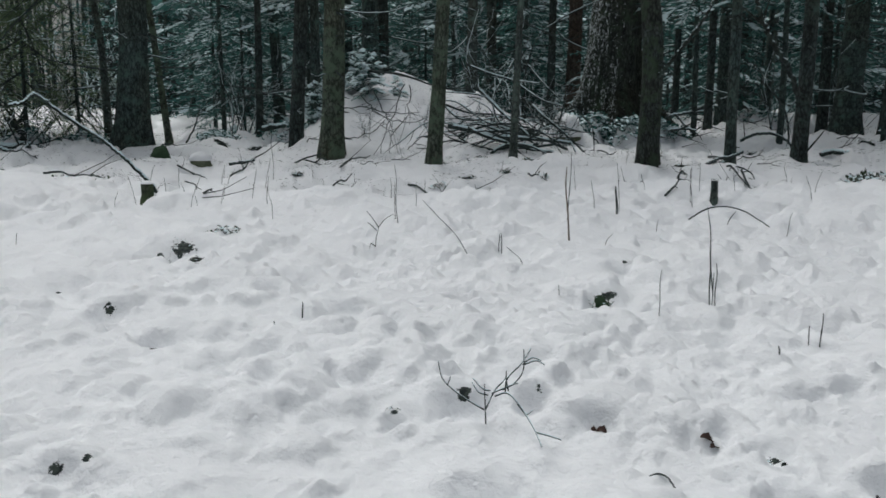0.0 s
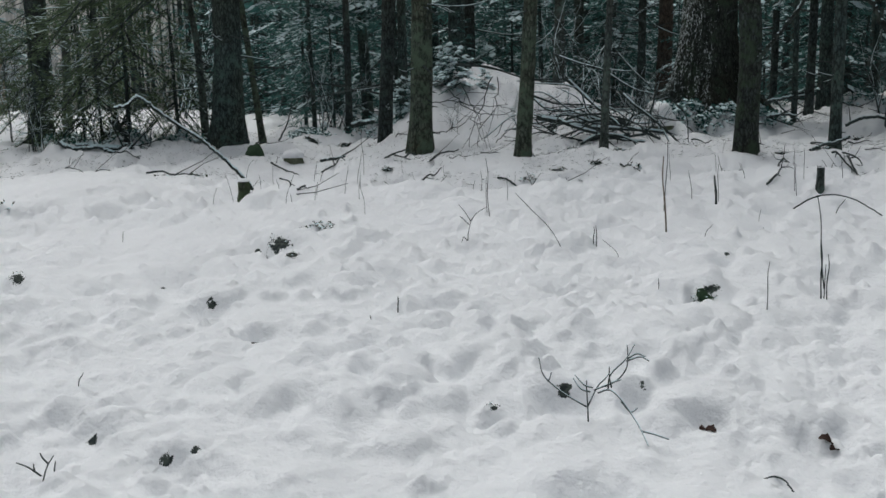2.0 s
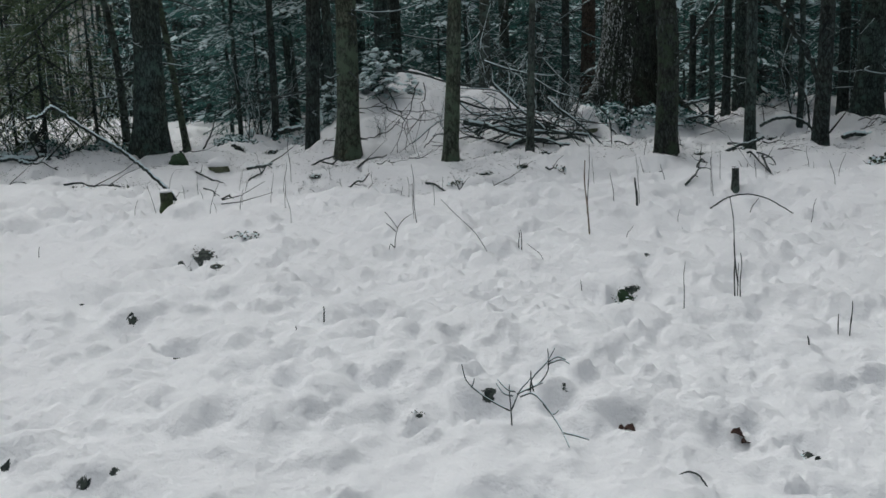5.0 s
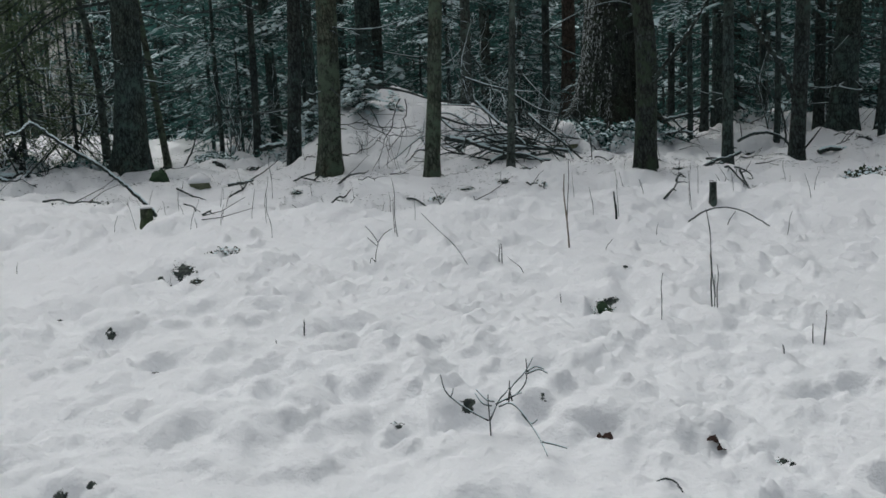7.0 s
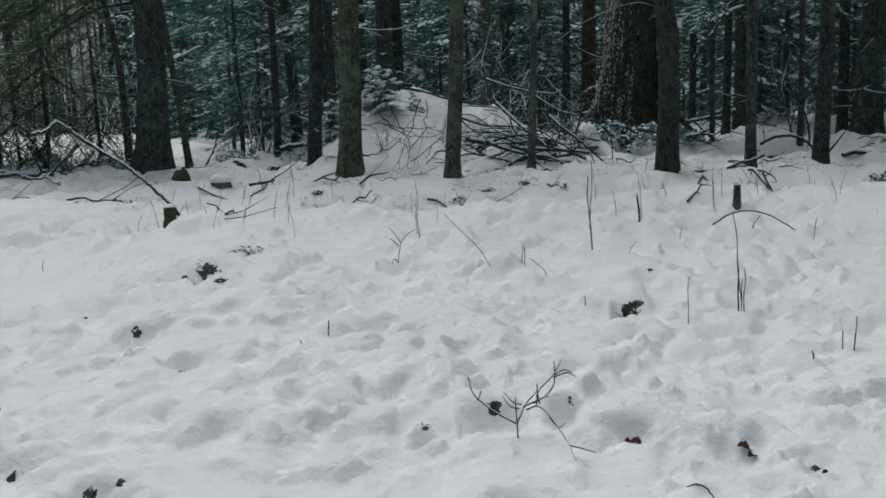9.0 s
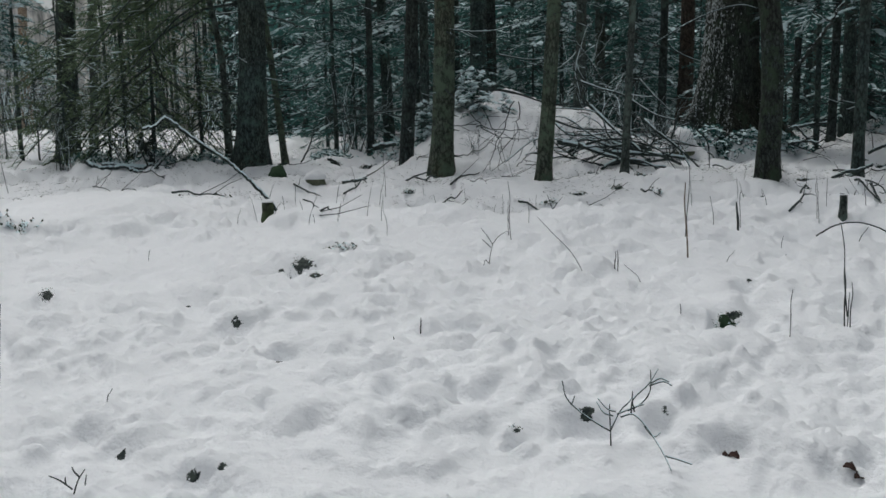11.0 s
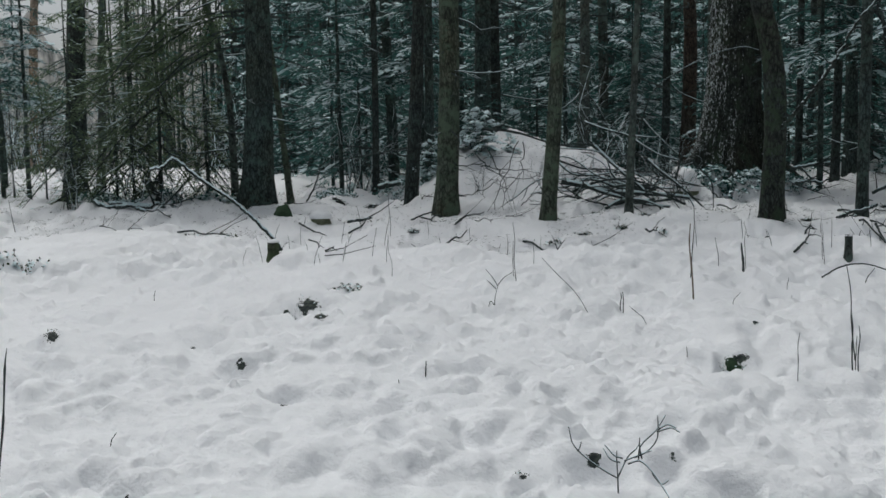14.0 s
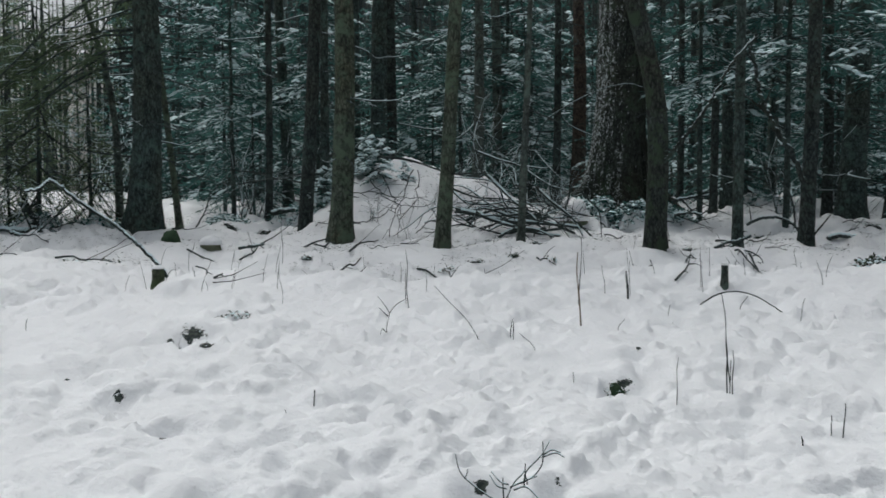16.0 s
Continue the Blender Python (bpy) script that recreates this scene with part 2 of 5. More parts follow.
def curve(points, steps=5):
    """A smooth line through points."""
    p = np.asarray(points, float)
    p = np.vstack([2 * p[0] - p[1], p, 2 * p[-1] - p[-2]])
    out = []
    for i in range(1, len(p) - 2):
        for s in np.arange(steps) / steps:
            out.append(0.5 * (2 * p[i] + (p[i + 1] - p[i - 1]) * s + (2 * p[i - 1] - 5 * p[i] + 4 * p[i + 1] - p[i + 2]) * s * s
                              + (3 * p[i] - p[i - 1] - 3 * p[i + 1] + p[i + 2]) * s ** 3))
    return np.array(out + [p[-2]])


def part(name, me, parent, label=""):
    ob = new(name, me)
    ob.parent = parent
    if label:
        tagged(ob, label)
    return ob


def stuff(ob):
    ob["kind"] = "stuff"
    return ob


def thing(name, x, y, z, label, category, group=""):
    ob = new(name)
    ob.empty_display_size = 0.1
    ob.location = (x, y, z)
    return tagged(ob, label, category, group)


# ---------------------------------------------------------------- ground
# hollows in the snow: x, y, radius, depth
PITS = [(-1.56, 4.78, 0.16, 0.09), (-1.37, 4.50, 0.09, 0.06), (-1.4, 5.15, 0.13, 0.04), (-2.75, 4.02, 0.10, 0.08), (-1.53, 3.62, 0.12, 0.06),
        (-1.18, 3.25, 0.08, 0.06), (-0.6, 2.78, 0.08, 0.06), (-0.16, 2.47, 0.05, 0.04), (0.07, 2.60, 0.10, 0.07), (0.3, 2.6, 0.06, 0.05),
        (0.76, 3.78, 0.15, 0.05), (0.49, 2.44, 0.07, 0.06), (0.785, 2.34, 0.07, 0.06), (0.95, 2.25, 0.06, 0.04), (-1.06, 2.13, 0.08, 0.05), (1.21, 2.06, 0.08, 0.06)]
PITS += [(-0.46, 3.68, 0.12, 0.06), (-0.85, 2.95, 0.10, 0.03), (-0.79, 4.22, 0.13, 0.04), (-1.35, 2.26, 0.08, 0.05), (-1.54, 2.4, 0.07, 0.05),
         (-0.43, 4.85, 0.10, 0.04), (-0.26, 2.82, 0.06, 0.05), (-0.62, 3.06, 0.10, 0.05), (0.49, 5.4, 0.10, 0.05), (1.17, 3.26, 0.08, 0.04),
         (1.72, 3.45, 0.13, 0.06), (1.4, 2.75, 0.06, 0.05), (1.25, 2.67, 0.06, 0.04), (1.54, 4.15, 0.15, 0.05), (-1.99, 4.1, 0.2, 0.05),
         (-3.24, 5.95, 0.13, 0.07), (-2.68, 3.75, 0.2, 0.06), (0.96, 4.4, 0.08, 0.06), (-3.7, 5.9, 0.22, 0.07), (3.6, 5.75, 0.3, 0.10)]
# holes where the ground shows, some only painted shade in a hollow: x, y, half width, half depth
BARE_AND_SHADE = [(-1.55, 4.88, 0.13, 0.08), (-1.38, 4.56, 0.08, 0.05), (-1.66, 4.82, 0.08, 0.05), (-2.75, 4.10, 0.08, 0.06), (-0.155, 2.53, 0.03, 0.022), (0.075, 2.68, 0.05, 0.025), (-1.08, 2.18, 0.04, 0.02), (-1.0, 2.2, 0.03, 0.02),
        (0.95, 2.27, 0.06, 0.014), (-1.53, 3.70, 0.045, 0.03), (-1.125, 3.12, 0.03, 0.04), (0.32, 2.66, 0.025, 0.014), (1.0, 4.47, 0.03, 0.025), (-1.99, 4.18, 0.035, 0.025), (-2.1, 4.22, 0.025, 0.025),
        (0.80, 3.90, 0.08, 0.03), (-0.576, 2.62, 0.025, 0.02), (-1.36, 2.29, 0.03, 0.025), (0.79, 2.35, 0.03, 0.012), (1.18, 2.1, 0.02, 0.012)]
# raised pillows: x, y, radius, height
PILLOWS = [(-0.12, 2.98, 0.12, 0.06), (-0.5, 2.75, 0.13, 0.04), (0.28, 2.75, 0.10, 0.05), (3.3, 6.3, 0.7, 0.10), (4.2, 6.1, 0.8, 0.16), (-2.1, 6.5, 0.25, 0.08), (-2.13, 6.3, 0.13, 0.11),
           (1.2, 4.3, 0.22, 0.05), (-1.6, 5.1, 0.2, 0.06), (-4.4, 7.4, 1.3, 0.12), (0.72, 4.04, 0.15, 0.06), (-2.75, 3.6, 0.2, 0.05)]


GX, GY, CELL = -6.6, 1.0, 0.009
STAMP = np.zeros((1530, 920))
GRIDX, GRIDY = np.meshgrid(GX + CELL * np.arange(STAMP.shape[0]), GY + CELL * np.arange(STAMP.shape[1]), indexing="ij")
WOBBLE = swell(GRIDX, GRIDY, 0.11, 13) + 0.5 * swell(GRIDX, GRIDY, 0.05, 14)


def stamp(x, y, rx, ry, deep, sharp, rim, turn=0.0, lip=1.0):
    """Press one hollow (deep > 0) or raise one pillow (deep < 0) in the snow."""
    reach = 2.4 * max(rx, ry)
    i0, i1 = max(0, int((x - reach - GX) / CELL)), min(STAMP.shape[0], int((x + reach - GX) / CELL) + 2)
    j0, j1 = max(0, int((y - reach - GY) / CELL)), min(STAMP.shape[1], int((y + reach - GY) / CELL) + 2)
    if i1 <= i0 or j1 <= j0:
        return
    dx, dy = GRIDX[i0:i1, j0:j1] - x, GRIDY[i0:i1, j0:j1] - y
    c, s = math.cos(turn), math.sin(turn)
    dv = c * dy - s * dx
    q = ((c * dx + s * dy) / rx) ** 2 + (np.where(dv < 0, dv / lip, dv) / ry) ** 2
    q = q * (1 + 0.6 * WOBBLE[i0:i1, j0:j1])
    STAMP[i0:i1, j0:j1] -= deep * np.exp(-np.clip(q, 0, 9) ** sharp) - rim * abs(deep) * np.exp(-(np.sqrt(np.clip(q, 0, 9)) - 1.4) ** 2 / 0.10)


def dome(x, y, rx, ry, tall, turn):
    """One soft rounded clump; clumps meet in creases."""
    reach = max(rx, ry)
    i0, i1 = max(0, int((x - reach - GX) / CELL)), min(STAMP.shape[0], int((x + reach - GX) / CELL) + 2)
    j0, j1 = max(0, int((y - reach - GY) / CELL)), min(STAMP.shape[1], int((y + reach - GY) / CELL) + 2)
    if i1 <= i0 or j1 <= j0:
        return
    dx, dy = GRIDX[i0:i1, j0:j1] - x, GRIDY[i0:i1, j0:j1] - y
    c, s = math.cos(turn), math.sin(turn)
    q = (((c * dx + s * dy) / rx) ** 2 + ((c * dy - s * dx) / ry) ** 2) * (1 + 0.35 * WOBBLE[i0:i1, j0:j1])
    STAMP[i0:i1, j0:j1] = np.maximum(STAMP[i0:i1, j0:j1], tall * np.sqrt(np.clip(1 - q, 0, 1)))


def soften(times):
    for _ in range(times):
        STAMP[1:-1, 1:-1] = 0.25 * (STAMP[:-2, 1:-1] + STAMP[2:, 1:-1] + STAMP[1:-1, :-2] + STAMP[1:-1, 2:])


snow_rng = np.random.RandomState(3)
for k in range(7500):
    x, y = snow_rng.uniform(-6, 6.5), 1.2 + 7.6 * snow_rng.rand()
    broken = 0.06 + 1.3 * np.clip(3.2 * float(value_noise(x / 0.7, y / 0.7, 21)) - 1.2, 0, 1)
    r = 0.028 + 0.085 * snow_rng.rand() ** 2
    dome(x, y, r * snow_rng.uniform(0.9, 1.5), r, 0.5 * r * snow_rng.uniform(0.3, 1.2) * broken, snow_rng.uniform(0, 3))
soften(2)


def crumbs_round(x, y, r, count):
    """Broken crumbs of snow on the near edge of a hollow."""
    for _ in range(count):
        a, q = snow_rng.uniform(-3.1, 0.3), snow_rng.uniform(0.8, 1.5) * r
        size = 0.010 + 0.022 * snow_rng.rand() ** 2
        stamp(x + q * math.cos(a), y + 0.7 * q * math.sin(a), size * snow_rng.uniform(0.9, 1.5), size, -size * snow_rng.uniform(0.3, 0.9), 2.0, 0.0, snow_rng.uniform(0, 3))


for k in range(7000):
    x, y = snow_rng.uniform(-4, 4.5), 1.3 + 5.2 * snow_rng.rand() ** 1.3
    if value_noise(x / 0.55, y / 0.55, 23) > 0.58:
        r = 0.012 + 0.024 * snow_rng.rand() ** 1.5
        stamp(x, y, r * snow_rng.uniform(0.8, 1.5), r, -r * snow_rng.uniform(-0.3, 0.6), 1.8, 0.0, snow_rng.uniform(0, 3))
for k in range(300):
    x, y = snow_rng.uniform(-6, 6.5), 1.3 + 7.2 * snow_rng.rand()
    r = 0.08 + 0.16 * snow_rng.rand()
    stamp(x, y, r * snow_rng.uniform(0.8, 1.4), r, -r * snow_rng.uniform(0.12, 0.36), 1.6, 0.0, snow_rng.uniform(0, 3))
for k in range(430):
    x, y = snow_rng.uniform(-6, 6.5), 1.3 + 7.2 * snow_rng.rand() ** 0.8
    r = 0.03 + 0.08 * snow_rng.rand() ** 2.0
    stamp(x, y, r * snow_rng.uniform(0.9, 1.7), r * 1.25, r * snow_rng.uniform(0.3, 0.75), 1.5, 0.12, snow_rng.uniform(-0.5, 0.5), 0.45)
    if y < 5.5:
        crumbs_round(x, y, r, 7)
for px, py, r, dep in PITS:
    stamp(px, py, r, r * 0.9, dep, 1.8, 0.0)
    stamp(px, py + 1.25 * r, 1.1 * r, 0.7 * r, -0.75 * dep, 1.8, 0.0)
    crumbs_round(px, py, r, 10)
for px, py, r, up in PILLOWS:
    stamp(px, py, r, r, -up, 1.6, 0.0)
for k in range(7):   # the tread of a boot
    stamp(-0.985 + 0.02 * (k % 2), 2.03 + 0.028 * k, 0.045, 0.009, 0.012, 2.0, 0.2, 0.25)


STAMP = np.where(STAMP > 0, 0.09 * np.tanh(STAMP / 0.09), 0.2 * np.tanh(STAMP / 0.2))


def stamped(x, y):
    u, v = (x - GX) / CELL, (y - GY) / CELL
    inside = (u > 0) & (u < STAMP.shape[0] - 2) & (v > 0) & (v < STAMP.shape[1] - 2)
    u, v = np.where(inside, u, 0), np.where(inside, v, 0)
    i, j = u.astype(int), v.astype(int)
    a, b = u - i, v - j
    z = (STAMP[i, j] * (1 - a) + STAMP[i + 1, j] * a) * (1 - b) + (STAMP[i, j + 1] * (1 - a) + STAMP[i + 1, j + 1] * a) * b
    return np.where(inside, z, 0)


def height(x, y):
    x, y = np.asarray(x, float), np.asarray(y, float)
    far = np.clip(y, -30, 22)
    z = 0.053 * far + 0.03 + 0.004 * np.clip(far - 12, 0, 10)
    crest = np.interp(x, [-4.5, -2.4, -0.4, 1.0, 3.6, 6.0], [7.6, 7.1, 6.35, 6.75, 7.2, 7.0])
    d = y - crest + 0.25 * swell(x, y, 0.9, 15)
    lit = np.clip((x + 4.0) / 1.5, 0, 1)
    z = z + 0.09 * np.exp(-np.where(d > 0, d / 0.35, d / 1.1) ** 2) - 0.15 * lit * np.exp(-((d - 1.25) / 0.8) ** 2)
    dx, dy = x + 0.95 + 0.12 * swell(x, y, 0.7, 41), y - 13.1
    q = np.hypot(np.where(dx > 0, dx / 1.9, dx / 1.0), np.where(dy > 0, dy / 3.0, dy / 1.5))
    z = z + np.exp(-q ** 2.6) * (0.97 + 0.10 * swell(x, y, 0.6, 42) + 0.06 * swell(x, y, 0.25, 43))
    z = z + 0.32 * np.exp(-((x - 5.9) / 1.1) ** 2 - ((y - 15.8) / 1.2) ** 2) + 0.28 * np.exp(-((x - 7.9) / 1.0) ** 2 - ((y - 16.6) / 1.2) ** 2) + 0.25 * np.exp(-((x - 3.9) / 0.7) ** 2 - ((y - 16.5) / 1.0) ** 2)
    z = z + 0.24 * np.exp(-((x - 1.78) / 0.5) ** 2 - ((y - 12.45) / 0.45) ** 2)
    dist = np.hypot(x, y)
    near = 1 / (1 + np.exp((dist - 9.0) / 0.8))
    z = z + 0.05 * swell(x, y, 2.3, 1) * np.clip(y / 6, 0.4, 1.6) + 0.25 * swell(x, y, 9.0, 2) * np.clip((dist - 12) / 10, 0, 1)
    rough = 0.45 + 0.75 * value_noise(x / 0.9, y / 0.9, 3)
    wx, wy = x + 0.05 * swell(x, y, 0.3, 11), y + 0.05 * swell(x, y, 0.3, 12)
    lumps = (1.9 - 1.6 * near) * (0.03 * (np.abs(swell(wx, wy, 0.27, 4)) ** 0.8 - 0.4) + 0.022 * (np.abs(swell(wx, wy, 0.14, 5)) ** 0.8 - 0.4))
    lumps = lumps + 0.018 * swell(x, y, 0.5, 6) + 0.010 * swell(wx, wy, 0.085, 7) + 0.004 * swell(x, y, 0.035, 8)
    z = z + rough * lumps * (1.35 - 0.35 * near)
    crumbs = np.clip(2.6 * value_noise(x / 0.6, y / 0.6, 31) - 0.6, 0.1, 1.3)   # soft billows of clotted snow
    z = z + crumbs * near * (0.013 * (np.abs(swell(wx, wy, 0.12, 32)) ** 0.9 - 0.5) + 0.008 * (np.abs(swell(wx, wy, 0.06, 33)) - 0.5) + 0.006 * (np.abs(swell(x, y, 0.03, 34)) - 0.3))
    z = z + (1 - near) * ((0.06 + 0.05 * np.clip(y - 11, 0, 1)) * swell(x, y, 0.8, 16) + 0.06 * swell(wx, wy, 0.33, 17) + 0.10 * np.clip((y - 7.8) / 1.5, 0, 1) * (np.abs(swell(wx, wy, 0.55, 44)) ** 0.8 - 0.4))
    return z + stamped(x, y)


def ground_z(x, y):
    return float(height(np.array([x]), np.array([y]))[0])


def build_ground():
    ang = np.concatenate([np.linspace(-40, 40, 570), np.linspace(40.8, 319.2, 190)])
    rad = np.concatenate([np.linspace(0.25, 1.35, 14), 1.4 * np.exp(np.arange(0, 200) * 0.0053), 1.4 * np.exp(1.06 + np.arange(0, 180) * 0.0079), 1.4 * np.exp(1.06 + 180 * 0.0079) * np.exp(np.arange(0, 74) * 0.044)])
    A, R = np.meshgrid(np.radians(ang), rad)
    X, Y = R * np.sin(A), R * np.cos(A)
    Z = height(X, Y)
    n, k = len(ang), len(rad)
    V = np.stack([X, Y, Z], -1).reshape(-1, 3)
    i, j = np.meshgrid(np.arange(k - 1), np.arange(n), indexing="ij")
    j2 = (j + 1) % n
    F = np.stack([i * n + j, i * n + j2, (i + 1) * n + j2, (i + 1) * n + j], -1).reshape(-1, 4)
    me = bpy.data.meshes.new("ground")
    verts = V.tolist() + [[0, 0, ground_z(0, 0)]]
    faces = F.tolist() + [[len(verts) - 1, (q + 1) % n, q] for q in range(n)]
    me.from_pydata(verts, [], faces)
    me.materials.append(GROUND_SNOW)
    V = np.array(verts)
    bare = np.full(len(V), -1.0)
    for bx, by, rx, ry in BARE_AND_SHADE:
        bare = np.maximum(bare, 1 - np.hypot((V[:, 0] - bx) / rx, (V[:, 1] - by) / ry))
    me.attributes.new("bare", "FLOAT", "POINT").data.foreach_set("value", bare.astype(np.float32))
    me.polygons.foreach_set("use_smooth", [True] * len(me.polygons))
    me.update()
    return tagged(new("ground", me), "lumpy trampled snow cover with small hollows and dimples", "snow", kind="structure")


build_ground()

# ---------------------------------------------------------------- trees
def trunk_mesh(rng, r, tall, lean=(0, 0), flare=0.5, sides=20, fine=True, mat=None, relief=0.04, bow=0.0, spine=None, furrow=0.0):
    """A tapered, slightly swaying trunk whose foot spreads into root lobes."""
    low = np.arange(-0.25, 5.2, 0.09 if fine else 0.7)
    zs = np.concatenate([low, np.linspace(5.4, tall, 8)])
    a = np.arange(sides) * 2 * math.pi / sides
    lobes, turn, ph = rng.choice([4, 5]), rng.uniform(0, 6.28), rng.uniform(0, 6.28)
    splay = 0.25 if furrow else 0.55
    Z, A = np.meshgrid(zs, a, indexing="ij")
    up = np.maximum(Z, 0)
    foot = np.exp(-up / (0.10 + 1.3 * r))
    R = r * (1 - 0.8 * up / tall) * (1 + flare * foot * (1 + splay * np.cos(lobes * A + turn + 0.4 * np.sin(2 * A))))
    R = R * (1 + relief * 2.2 * (value_noise(A * 3.82 / 1.2 + ph * 9, Z * 2.2, 5) - 0.5) + relief * 1.4 * (value_noise(A * 9.55 / 2, Z * 7, 6) - 0.5))
    sway = 0.25 * r * np.sin(Z * 0.9 + ph) + bow * np.sin(np.clip(Z / 6, 0, 1) * math.pi)
    if furrow:   # upright ridges that branch and close again
        wave = A * 7.5 + 1.2 * np.sin(0.9 * Z) * np.cos(A * 2)
        ridge = np.abs(2 * value_noise(wave, Z * 1.3, 8) - 1)
        seam = np.abs(2 * value_noise(wave * 0.47 + 40, Z * 0.8, 9) - 1)
        R = R * (1 + furrow * (ridge + 0.5 * seam - 0.7))
    X = R * np.cos(A) + lean[0] * Z + sway * math.cos(ph)
    if spine:
        X = X + sum(np.interp(Z + o, [q[0] for q in spine], [q[1] for q in spine]) for o in (-0.45, -0.2, 0.0, 0.2, 0.45)) / 5
    Y = R * np.sin(A) + lean[1] * Z + sway * math.sin(ph)
    n, k = sides, len(zs)
    g = Geo()
    g.v = np.stack([X, Y, Z], -1).reshape(-1, 3).tolist()
    g.f = [(i * n + j, i * n + (j + 1) % n, (i + 1) * n + (j + 1) % n, (i + 1) * n + j) for i in range(k - 1) for j in range(n)]
    g.f.append(tuple((k - 1) * n + j for j in range(n)))
    return g.mesh("trunk", mat)


def dead_branches(rng, r, lean, count, z0=0.5, z1=5.0, reach=1.0, snowy=0.4):
    """Thin bare side branches; returns the wood and the snow lying on it."""
    wood, snow = Geo(), Geo()
    for _ in range(count):
        z, az = rng.uniform(z0, z1), rng.uniform(0, 6.28)
        L = reach * rng.uniform(0.15, 1.0) ** 1.3
        drop = rng.uniform(-0.35, 0.12)
        d = np.array((math.cos(az), math.sin(az), 0))
        base = np.array((lean[0] * z, lean[1] * z, z)) + d * r * 0.8
        side = np.array((-d[1], d[0], 0))
        w1, w2 = rng.uniform(-0.12, 0.12, 2)
        pts = curve([base, base + d * L * 0.35 + side * w1 * L + np.array((0, 0, drop * L * 0.5)),
                     base + d * L * 0.7 + side * w2 * L + np.array((0, 0, drop * L)),
                     base + d * L + side * (w2 + w1) * L + np.array((0, 0, drop * L * 1.0 + 0.08 * L))], 3)
        r0 = 0.005 + 0.008 * L
        wood.tube(pts, np.linspace(r0, 0.002, len(pts)), 4)
        if rng.rand() < snowy:
            snow.tube(pts[1:] + np.array((0, 0, r0 * 0.8)), np.linspace(r0 * 0.65, 0.002, len(pts) - 1), 4)
        for _ in range(rng.randint(1, 5)):
            q = pts[rng.randint(2, len(pts))]
            e = d * rng.uniform(0.2, 0.8) + side * rng.choice([-1, 1]) * rng.uniform(0.4, 1) + np.array((0, 0, rng.uniform(-0.6, 0.3)))
            ln = L * rng.uniform(0.15, 0.4)
            tw = np.array([q, q + e * ln * 0.5 + np.array((0, 0, -0.02 * ln)), q + e * ln])
            wood.tube(tw, (0.004, 0.003, 0.0015), 3)
            if rng.rand() < snowy * 0.7:
                snow.tube(tw + np.array((0, 0, 0.004)), (0.004, 0.004, 0.002), 3)
    return wood, snow


def bough(rng, green, wood, snow, base, az, L, rise, droop, spacing, wide, snowy, sub=0, fans=0.0):
    """One spruce bough: a drooping stem with needle-covered twigs on both sides, some under snow."""
    d = np.array((math.cos(az), math.sin(az), 0.0))
    side = np.array((-d[1], d[0], 0.0))
    s = np.linspace(0, 1, 6)
    stem = base + d * (L * s)[:, None] + np.array((0, 0, 1.0)) * (L * (rise * s - droop * s ** 2 + 0.35 * droop * s ** 4))[:, None]
    if sub:
        wood.tube(stem, np.linspace(0.004 + 0.008 * L, 0.002, 6), 3)
    elif wood is not None:
        wood.tube(stem[::5], (0.004 + 0.008 * L, 0.002), 3)
    n = max(3, int(L / spacing))
    here = snowy * rng.uniform(0.1, 1.9)
    for i in range(n):
        u = 0.12 + 0.88 * (i + rng.uniform(0, 0.8)) / n
        k = min(u, 0.999) * 5
        p = stem[int(k)] * (1 - k % 1) + stem[min(int(k) + 1, 5)] * (k % 1)
        for sgn in (-1, 1):
            tl = (0.06 + 0.42 * L * (1 - u) ** 0.75 * min(1, u * 3)) * rng.uniform(0.6, 1.15)
            ang = rng.uniform(0.6, 1.05)
            e = d * math.cos(ang) + side * sgn * math.sin(ang) + np.array((0, 0, rng.uniform(-0.55, 0.05)))
            e /= np.linalg.norm(e)
            w = np.cross(e, np.array((rng.uniform(-0.5, 0.5), rng.uniform(-0.5, 0.5), 1.0)))
            w /= np.linalg.norm(w)
            green.blade(p, e, w, tl, wide * rng.uniform(0.7, 1.2))
            for q in range(sub):
                t0 = p + e * tl * (0.15 + 0.7 * (q + rng.rand()) / sub)
                for s2 in (-1, 1):
                    e2 = e * 0.65 + w * s2 * 0.75 + np.array((0, 0, rng.uniform(-0.35, 0.05)))
                    green.blade(t0, e2, np.cross(e2, (0.2, 0.1, 0.97)), tl * rng.uniform(0.2, 0.42), wide * 0.75)
            if rng.rand() < here:
                a0, a1 = sorted(rng.uniform(0, 1, 2))
                snow.blade(p + e * tl * a0 + np.array((0, 0, 0.006)), e, w, tl * (a1 - a0 + 0.15), wide * rng.uniform(0.5, 1.1), 0.012)
    if rng.rand() < fans:   # the outer half lies under a fan of packed snow
        for i in range(9):
            u = rng.uniform(0.35, 0.98)
            k = u * 5
            p = stem[int(k)] * (1 - k % 1) + stem[min(int(k) + 1, 5)] * (k % 1)
            ang = rng.uniform(-1.0, 1.0)
            e = d * math.cos(ang) + side * math.sin(ang) + np.array((0, 0, rng.uniform(-0.5, -0.1)))
            snow.blade(p + np.array((0, 0, 0.012)), e, np.cross(e, (0, 0, 1.0)), (0.10 + 0.30 * L * (1.1 - u)) * rng.uniform(0.7, 1.1), 0.035 + 0.055 * L * rng.uniform(0.6, 1.2), 0.03)
    green.blade(stem[-2], (stem[-1] - stem[-2]) / np.linalg.norm(stem[-1] - stem[-2]), side, 0.18 * L + 0.06, wide)


